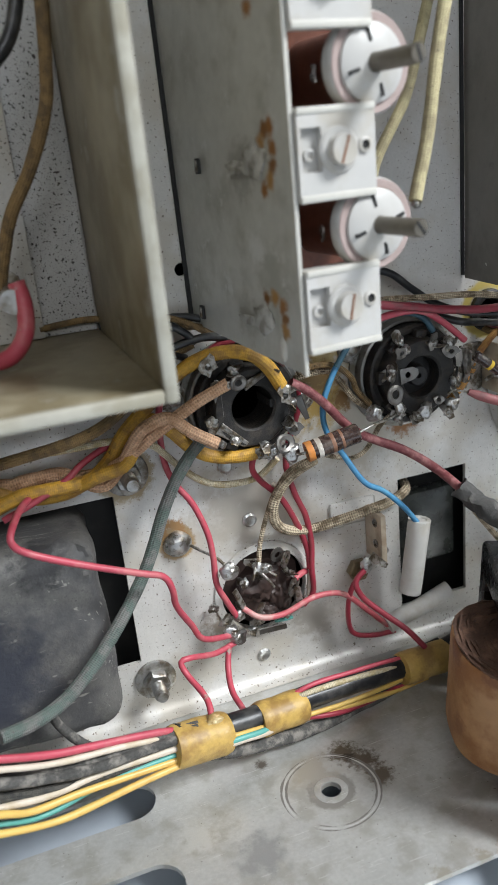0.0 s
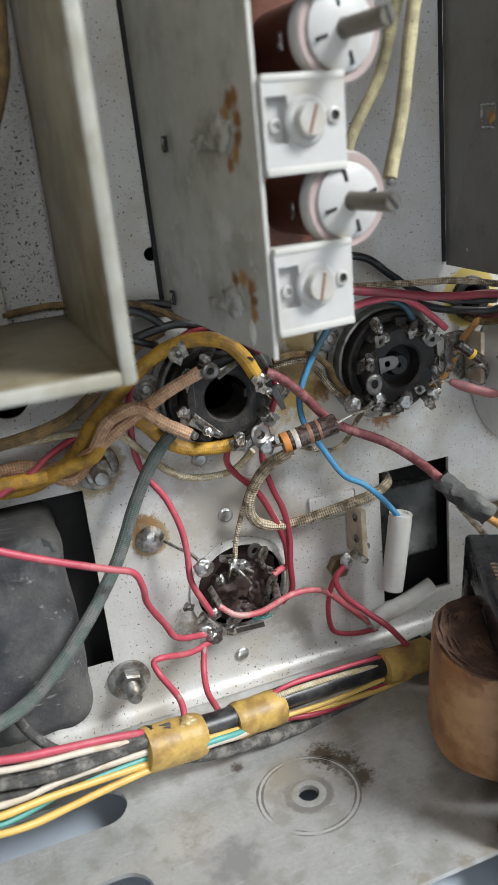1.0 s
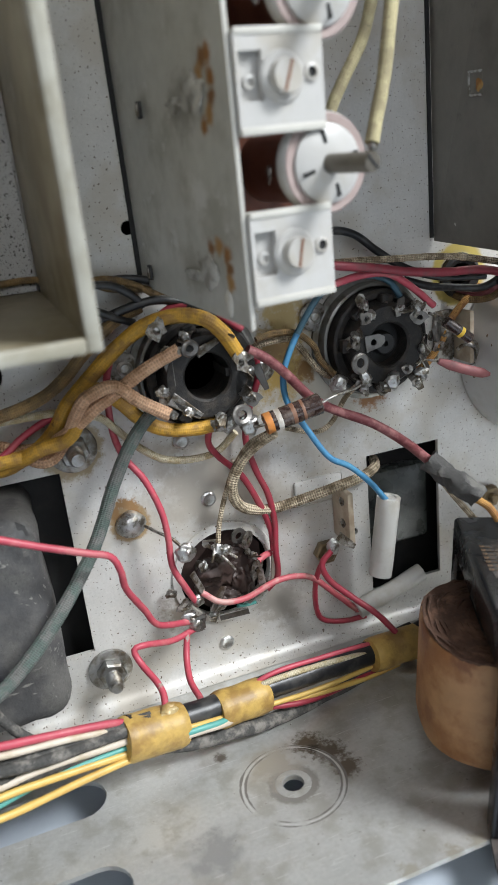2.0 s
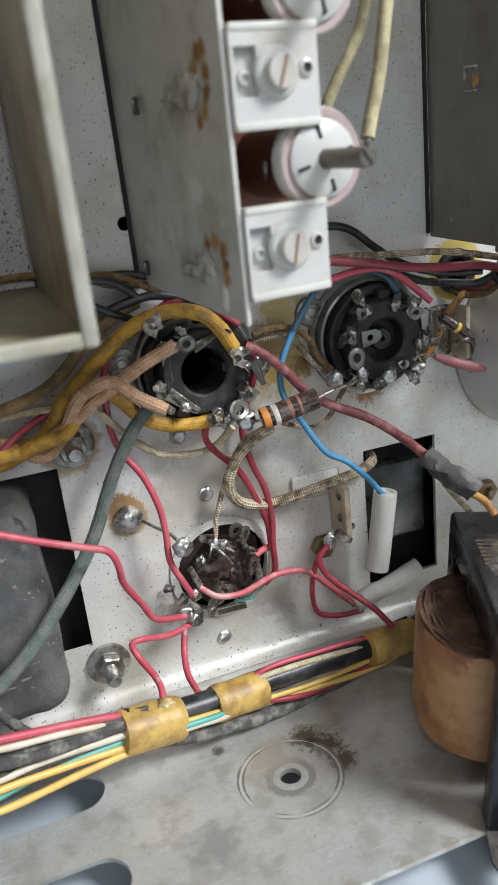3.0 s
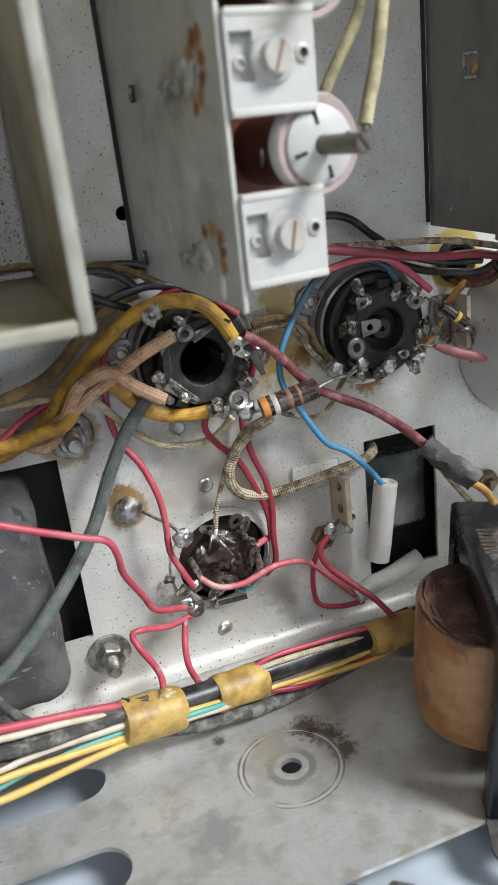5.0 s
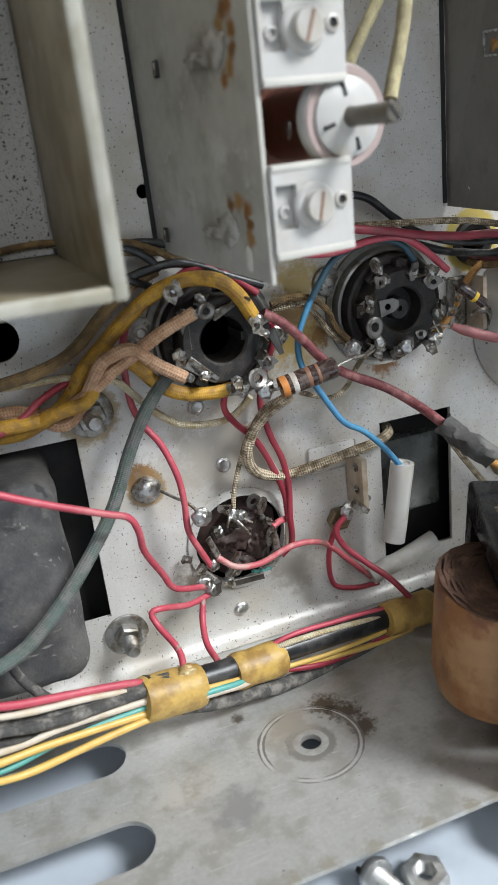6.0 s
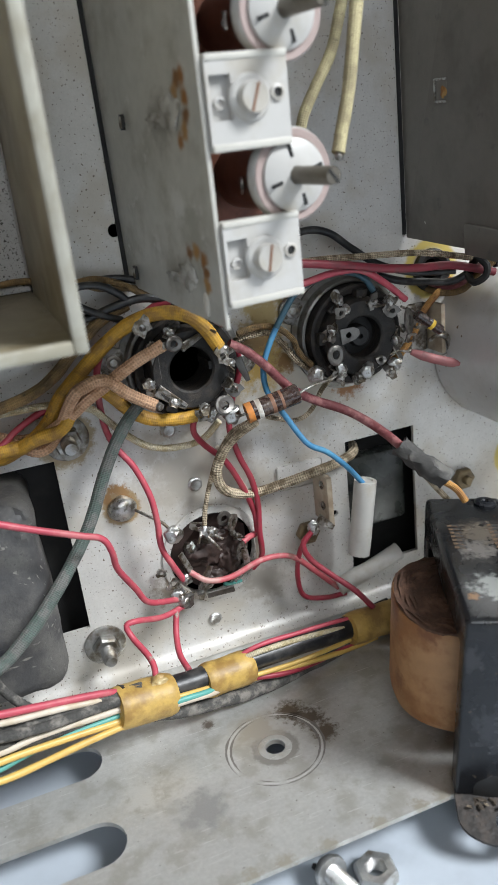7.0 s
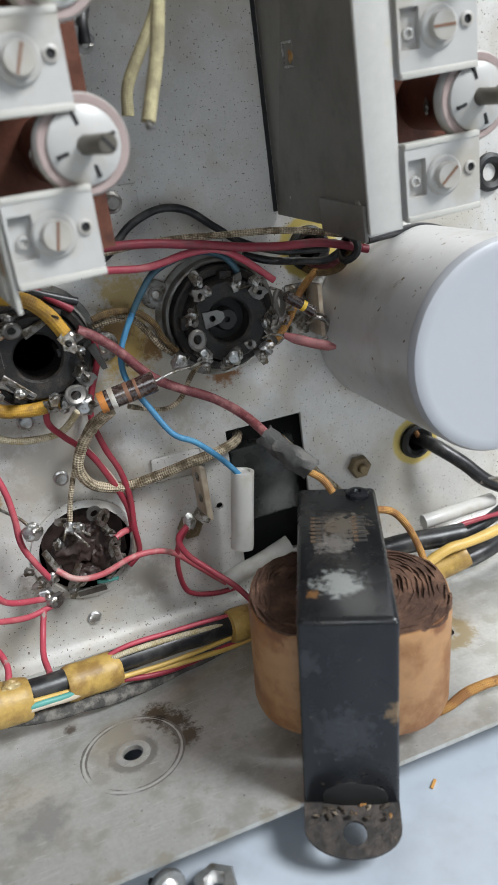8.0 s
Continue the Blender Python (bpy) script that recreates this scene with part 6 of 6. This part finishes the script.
wire("olive cotton lead inside the shield box", CLOTH_BROWN, 0.0016, [(0.0272, -0.0300, 0.2224), (0.0254, -0.0280, 0.2103), (0.0244, -0.0260, 0.1996), (0.0227, -0.0240, 0.1894), (0.0176, -0.0220, 0.1777), (0.0109, -0.0200, 0.1669), (0.0078, -0.0200, 0.1593), (0.0046, -0.0200, 0.1489)], group=HOOK)
wire("black lead inside the shield box", BLACK_PVC, 0.0016, [(0.0216, -0.0300, 0.2184), (0.0191, -0.0300, 0.2080), (0.0160, -0.0300, 0.2016), (0.0102, -0.0300, 0.1964)], group=HOOK)
wire("bright red lead inside the shield box", RED, 0.0020, [(0.0082, -0.0350, 0.1526), (0.0090, -0.0360, 0.1468), (0.0077, -0.0380, 0.1408), (0.0038, -0.0400, 0.1369), (-0.0026, -0.0420, 0.1361)], group=HOOK)
wire("brown wire along the shield box foot", CLOTH_BROWN, 0.0009, [(0.0133, -0.0040, 0.1360), (0.0210, -0.0040, 0.1366), (0.0288, -0.0040, 0.1364), (0.0399, -0.0030, 0.1338)], group=HOOK)
wire("orange cotton lead of the choke", CLOTH_ORANGE, 0.0011, [(0.1318, -0.0460, 0.0651), (0.1359, -0.0480, 0.0618), (0.1380, -0.0500, 0.0577)], group=HOOK)
wire("orange cotton lead curving from the choke", CLOTH_ORANGE, 0.0011, [(0.1440, -0.0550, 0.0521), (0.1530, -0.0550, 0.0493), (0.1577, -0.0560, 0.0436), (0.1607, -0.0580, 0.0350), (0.1606, -0.0600, 0.0312)], group=HOOK)
wire("rusty orange cotton lead on the base", CLOTH_ORANGE, 0.0014, [(0.1462, -0.0850, 0.0017), (0.1510, -0.0860, 0.0031), (0.1566, -0.0860, 0.0052), (0.1660, -0.0860, 0.0052), (0.1796, -0.0860, 0.0026)], group=HOOK)
wire("beige lead behind the black sleeve", CLOTH_BEIGE, 0.0011, [(0.1373, -0.0160, 0.0637), (0.1464, -0.0140, 0.0514), (0.1555, -0.0120, 0.0399), (0.1635, -0.0120, 0.0302)], group=HOOK)
wire("black flat lead under the capacitor can", BLACK_PVC, 0.0026, [(0.1971, 0.0020, 0.0421), (0.1991, -0.0080, 0.0415), (0.2068, -0.0140, 0.0347), (0.2135, -0.0180, 0.0275), (0.2218, -0.0200, 0.0224)], group=HOOK)
wire("yellow wire in the lower grommet", CLOTH_ORANGE, 0.0009, [(0.1962, 0.0040, 0.0469), (0.1955, -0.0020, 0.0454), (0.2000, 0.0030, 0.0375)], group=HOOK)


# ---- resistors, capacitors and sleeves ----
def resistor(a, b, r, bands, lead_a, lead_b, label):
    a, b = Vector(a), Vector(b)
    q = (b - a).to_track_quat("Y", "Z").to_matrix().to_4x4()
    m = Matrix.Translation(a) @ q
    n = (b - a).length
    root = thing("resistor", m, label, "resistor", "carbon resistors")
    part("body", lathe([(r * 0.9, 0), (r, r * 0.12), (r, n - r * 0.12), (r * 0.9, n)], 28), RESISTOR, root, world=m)
    for at, w, mat in bands:
        part("band", lathe([(r * 1.004, n * at), (r * 1.012, n * at + 0.0001), (r * 1.012, n * (at + w) - 0.0001), (r * 1.004, n * (at + w))], 28), mat, root, "painted band", world=m)
    for e, pts in ((a, lead_a), (b, lead_b)):
        part("lead", tube([e] + [Vector(p) for p in pts], 0.00045, 8), TIN, root, "tinned wire lead", world=Matrix())


resistor([(0.0824, -0.0190, 0.0897)][0], [(0.0990, -0.0210, 0.0931)][0], 0.0031, [(0.0, 0.12, ORANGE), (0.19, 0.09, BAND_WHITE), (0.46, 0.07, BAND_BROWN), (0.64, 0.05, BAND_BROWN)],
         [(0.0803, -0.0180, 0.0892), (0.0780, -0.0160, 0.0898)], [(0.1050, -0.0200, 0.0942), (0.1135, -0.0160, 0.0938), (0.1170, -0.0150, 0.0959)], "dark brown carbon resistor with orange and white bands")
resistor([(0.1442, -0.0160, 0.1086)][0], [(0.1525, -0.0170, 0.1019)][0], 0.0017, [(0.55, 0.12, BAND_YELLOW)],
         [(0.1436, -0.0130, 0.1097), (0.1406, -0.0130, 0.1112)], [(0.1583, -0.0120, 0.0987), (0.1605, -0.0100, 0.0951), (0.1608, -0.0080, 0.0903)], "small brown carbon resistor with a yellow band")
spindle = part("pink_sleeve", tube([(0.1430, -0.0140, 0.0960), (0.1470, -0.0160, 0.0941), (0.1517, -0.0180, 0.0922), (0.1574, -0.0200, 0.0903)], 0.0016, 14, 0.001, 0.0, lambda f: (0.55, 1.0)[1] * (0.6 + 0.4 * min(1, 5 * f)) * (1 - 0.6 * max(0, f - 0.85) / 0.15)), MAUVE)
tagged(spindle, "faded pink insulating sleeve beside the socket", "sleeve")
part("lead", tube([(0.1369, -0.0110, 0.0957), (0.1395, -0.0120, 0.0967), (0.1437, -0.0130, 0.0955)], 0.0004, 8), TIN, spindle, "tinned lead")


def sleeve(label, mat, r, pts, torn=0.0, inner=None):
    bm = tube(pts, r, 20, 0.0012, torn, None, seed=len(bpy.data.objects))
    if torn > 0.1:
        for v in bm.verts:
            v.co += Vector((noise.noise(v.co * 420), noise.noise(v.co * 420 + Vector((9, 0, 0))), noise.noise(v.co * 420 + Vector((0, 9, 0))))) * 0.0013
    ob = part("sleeve", bm, mat)
    tagged(ob, label, "sleeve", "insulating sleeves")
    if inner:
        a, b = Vector(pts[0]), Vector(pts[1])
        q = (b - a).to_track_quat("Y", "Z").to_matrix().to_4x4()
        part("open_end", lathe([(r * 1.0, 0.0002), (r * 1.0, -0.0004), (r * 0.66, -0.0005), (r * 0.6, 0.0001)], 20), inner, ob, "open dark end", world=Matrix.Translation(a) @ q)
    return ob


sleeve("milky white plastic sleeve hanging before the opening", TRANSLUCENT, 0.0038, [(0.1229, -0.0150, 0.0551), (0.1222, -0.0150, 0.0509), (0.1212, -0.0140, 0.0406), (0.1203, -0.0130, 0.0310), (0.1196, -0.0130, 0.0274)], 0.02, TRANSLUCENT)
sleeve("milky white plastic sleeve lying at the panel foot", TRANSLUCENT, 0.0031, [(0.1132, -0.0080, 0.0130), (0.1180, -0.0080, 0.0146), (0.1270, -0.0080, 0.0168), (0.1384, -0.0080, 0.0205)], 0.02)
sleeve("torn black rubber sleeve on the maroon lead", SLEEVE_BLACK, 0.0034, [(0.1247, -0.0360, 0.0746), (0.1270, -0.0390, 0.0719), (0.1290, -0.0430, 0.0693), (0.1334, -0.0460, 0.0644)], 0.35)
sleeve("milky plastic sleeve on the harness lead", TRANSLUCENT, 0.0026, [(0.1854, -0.0200, 0.0196), (0.1925, -0.0200, 0.0197), (0.2059, -0.0180, 0.0186), (0.2173, -0.0160, 0.0174)], 0.02)


# ---- terminal strips ----
def terminal_strip():
    root = thing("terminal_strip", (0.112, 0, 0.04), "tan phenolic terminal strip on a flat mounting plate", "terminal strip")
    c = [(0.1053, 0.0000, 0.0572)][0]
    m = Matrix.Translation(c)
    part("mounting_plate", box(-0.0085, 0.0085, -0.0012, -0.0002, -0.0045, 0.0045, 0.0010, 2), PLATE, root, world=m)
    top, low = [(0.1107, -0.0090, 0.0585), (0.1094, -0.0090, 0.0401)]
    part("strip", box(top[0] - 0.0010, top[0] + 0.0010, -0.0125, -0.0008, low[2], top[2], 0.0003), PHENOLIC, root, world=Matrix())
    for k in (0.2, 0.62):
        z = top[2] + (low[2] - top[2]) * k
        part("eyelet", lathe([(0.0014, 0.0), (0.0016, -0.0004), (0.0009, -0.0006), (0.0008, 0.0)], 16, "x"), TIN, root, world=Matrix.Translation((top[0] - 0.0010, -0.0085, z)))
    g = Matrix.Translation([(0.1062, -0.0110, 0.0445)][0]) @ pose(0, 0, 0, 0, 35, 0)
    tag = part("solder_tag", lug(0.006, 0.003), TIN, root, world=g)
    part("solder", blob(0.0019, 7, (1, 0.9, 1.6), 0.5), SOLDER, tag, world=Matrix.Translation([(0.1033, -0.0125, 0.0419)][0]))


def side_terminal():
    root = thing("terminal_strip", (0.158, 0, 0.105), "cream terminal strip standing beside the socket", "terminal strip")
    a, b = [(0.1586, -0.0040, 0.1084), (0.1584, -0.0040, 0.0916)]
    part("strip", box(a[0] - 0.0008, a[0] + 0.0008, -0.0095, -0.0004, b[2], a[2], 0.0003), PHENOLIC, root, world=Matrix())
    part("back_plate", box(a[0] - 0.0085, a[0] - 0.0012, -0.0013, -0.0003, b[2], a[2], 0.0008, 2), TIN, root, world=Matrix())
    part("clip", tube([(0.1540, -0.0080, 0.0967), (0.1562, -0.0100, 0.0984), (0.1600, -0.0100, 0.0958), (0.1606, -0.0090, 0.0911), (0.1583, -0.0080, 0.0901)], 0.0007, 8), TIN, root, world=Matrix())


terminal_strip()
side_terminal()


# ---- solder lumps on the joints ----
def solder_joint(at, r, seed, squash=(1, 0.8, 1)):
    ob = part("solder_joint", blob(r, seed, squash, 0.30, 3), SOLDER, world=Matrix.Translation(at))
    tagged(ob, "bright irregular solder lump on a joint", "solder joint", "solder lumps")


for i, (p, r) in enumerate(zip([(0.0784, -0.0140, 0.0897), (0.0730, -0.0130, 0.0889), (0.0561, -0.0150, 0.1210), (0.0786, -0.0160, 0.1095), (0.0950, -0.0040, 0.0952), (0.0564, -0.0200, 0.0981), (0.0606, -0.0180, 0.1147), (0.0556, -0.0130, 0.0535), (0.0581, -0.0100, 0.0350), (0.0561, -0.0100, 0.0271), (0.0697, -0.0080, 0.0484), (0.1095, -0.0130, 0.0952), (0.1175, -0.0140, 0.0947), (0.1271, -0.0140, 0.0938), (0.1366, -0.0130, 0.0926), (0.1202, -0.0140, 0.1139), (0.1017, -0.0530, 0.1598)],
                           (0.0022, 0.0016, 0.0019, 0.0017, 0.0008, 0.0012, 0.0011, 0.0029, 0.0019, 0.0022, 0.0018, 0.0024, 0.0015, 0.0019, 0.0017, 0.0016, 0.0012))):
    solder_joint(p, r, i)
wire("bare tinned link from the solder dome", TIN, 0.0005, [(0.0467, -0.0030, 0.0607), (0.0499, -0.0070, 0.0592), (0.0532, -0.0100, 0.0574), (0.0560, -0.0120, 0.0537)], 0, "bare_link")


# ---- base marks and dirt ----
def base_marks():
    ob = part("hole_collar", lathe([(0.0029, 0.0), (0.0050, 0.0), (0.0045, 0.0002), (0.0030, 0.0003)], 32, "z", closed=True), FLANGE, world=Matrix.Translation((0.0665, -0.0565, 0)))
    tagged(ob, "shallow pressed collar round the base hole", "collar", kind="structure")


base_marks()


# ---- marks on the coil cans ----
def can_marks():
    def on(can, y, z):
        return can @ Matrix.Translation((0, y, z))
    for i, (y, z, k) in enumerate(((-0.0505, 0.0345, 1.0), (-0.0490, -0.0012, 0.9))):
        part("solder_smear", blob(0.0050 * k, i + 8, (0.16, 1.0, 0.75), 0.6, 3), SOLDER_DULL, side_one, "grey solder smear", world=on(CAN1, y, z))
        part("solder_smear", blob(0.0026 * k, i + 18, (0.15, 2.0, 0.5), 0.7, 3), SOLDER_DULL, side_one, "grey solder smear", world=on(CAN1, y + 0.0085, z - 0.0012))
    for y, z in ((-0.0194, 0.0339), (-0.0115, -0.0047)):
        part("tab_slot", box(-0.0004, 0.0004, -0.0011, 0.0011, -0.0019, 0.0019, 0.0002), RUBBER_AND_HOLLOW, side_one, "dark punched slot", world=on(CAN1, y, z))
        part("tab", box(-0.0008, 0.0004, -0.0005, 0.0005, -0.0014, 0.0014, 0.0002), TIN, side_one, "bright tab in a slot", world=on(CAN1, y, z))
    part("tab", blob(0.0022, 5, (0.25, 0.7, 1.3), 0.25, 3), EDGE, side_one, "cream tab end", world=on(CAN1, -0.0577, -0.0070))
    part("tab_hole", blob(0.0019, 6, (0.25, 0.9, 1.3), 0.3, 3), EDGE, side_two, "small bright tab end", world=on(CAN2, -0.0127, -0.0039))
    part("tab_window", box(-0.0006, 0.0003, -0.0030, 0.0030, -0.0030, 0.0030, 0.0003), CAN_SHADED, side_two, "small bent tab", world=on(CAN2, -0.0236, 0.0343))
    for y, z, dy, dz in ((-0.0208, 0.0343, 0.0004, 0.0031), (-0.0236, 0.0372, 0.0026, 0.0003), (-0.0236, 0.0314, 0.0026, 0.0003)):
        part("tab_edge", box(-0.0009, 0.0002, -dy, dy, -dz, dz, 0.0001, 1), SOLDER, side_two, "bright sheared edge", world=on(CAN2, y, z))
    part("rust_spot", blob(0.0015, 31, (0.25, 1, 1), 0.4, 3), RUST, side_two, "rusty brown spot", world=on(CAN2, -0.0252, 0.0338) @ Matrix.Translation((-0.0006, 0, 0)))
    part("corner_tab", box(-0.0010, 0.0002, -0.0128, 0.0128, -0.0048, 0.0042, 0.0005), CAN_SHADED, side_two, world=on(CAN2, -0.0474, -0.0052))
    part("corner_seam", blob(0.0030, 12, (0.3, 0.6, 1.6), 0.3, 3), CAN_SHADED, side_two, "rounded solder seam", world=on(CAN2, -0.0562, -0.0045))


SOLDER_DULL = material("dull_solder", (0.46, 0.455, 0.43), 0.55, 0.35, 0.3, 700, stain=(0.25, 0.24, 0.215), stain_scale=300, stain_at=0.50, bump=0.8, bump_scale=700)
can_marks()


# ---- speckled sheet and terminal in the shield box ----
SPECKLED = material("speckled_sheet", (0.50, 0.495, 0.48), 0.45, 0.2, 0.08, 700, speck=(0.05, 0.042, 0.036), speck_scale=1250, speck_at=0.645, wear=(0.12, 0.10, 0.085), wear_scale=2400, wear_at=0.60, bump=0.1)
back = part("back_sheet", box(-0.065, 0.0290, -0.0030, -0.0006, 0.1335, 0.301, 0.0003), SPECKLED)
tagged(back, "grey sheet densely speckled with black corrosion", "sheet", kind="structure")
cap = part("terminal_post", lathe([(0.0045, -0.001), (0.0045, -0.004), (0.0020, -0.005), (0.0020, -0.030), (0.0028, -0.031), (0.0028, -0.034)], 20), STEEL, world=Matrix.Translation([(0.0065, -0.0030, 0.1485)][0]))
tagged(cap, "small metal terminal post with soldered red lead", "terminal post")


# ---- small fittings seen past the coil cans ----
grommet(0.2299, 0.1323, 0.0050, "black rubber grommet in the panel")
foot = part("mounting_bracket", box(0.0800, 0.1078, -0.0009, -0.0001, 0.1318, 0.1462, 0.0003), PLATE)
tagged(foot, "flat plated foot of the coil can on the panel", "bracket")
post = part("terminal_post", lathe([(0.0030, -0.0008), (0.0030, -0.0120), (0.0022, -0.0124), (0.0016, -0.0150)], 20), TIN_DARK, world=Matrix.Translation((0.0978, 0, 0.1425)))
tagged(post, "dull metal terminal post on the can foot", "terminal post")
lug_ = part("solder_lug", ragged_tag(321, 0.0042), TIN_DARK, world=Matrix.Translation([(0.0952, -0.0300, 0.1798)][0]) @ pose(0, 0, 0, 20, 40, 30))
tagged(lug_, "dark bent solder lug behind the block", "solder lug")
wire("black lead to the bent lug", BLACK_PVC, 0.0014, [(0.0993, -0.0260, 0.1959), (0.0974, -0.0280, 0.1887), (0.0954, -0.0300, 0.1839), (0.0954, -0.0300, 0.1794)], group=HOOK)
clamp = part("spring_clip", box(-0.0045, 0.0045, -0.0006, 0.0006, -0.0012, 0.0012, 0.0003), TIN, world=Matrix.Translation([(0.2149, -0.0200, 0.0278)][0]) @ pose(0, 0, 0, 0, 8, -15))
tagged(clamp, "bright metal clip on the black lead", "clip")
seam = part("inner_sheet", box(-0.065, 0.0145, -0.0046, -0.0032, 0.1335, 0.301, 0.0003), PLATE)
tagged(seam, "plain grey sheet lapped over the speckled one", "sheet", kind="structure")
wire("black looped wire beside the coil can", BLACK_PVC, 0.0011, [(0.0523, -0.0060, 0.1216), (0.0463, -0.0080, 0.1246), (0.0407, -0.0100, 0.1282), (0.0386, -0.0110, 0.1317), (0.0411, -0.0110, 0.1337), (0.0470, -0.0100, 0.1329), (0.0519, -0.0090, 0.1298), (0.0553, -0.0080, 0.1262)], group=HOOK)
wire("olive cotton wire beside the coil can", CLOTH_BROWN, 0.0009, [(0.0410, -0.0050, 0.1340), (0.0471, -0.0050, 0.1342), (0.0543, -0.0060, 0.1316), (0.0596, -0.0080, 0.1278), (0.0651, -0.0090, 0.1238)], group=HOOK)
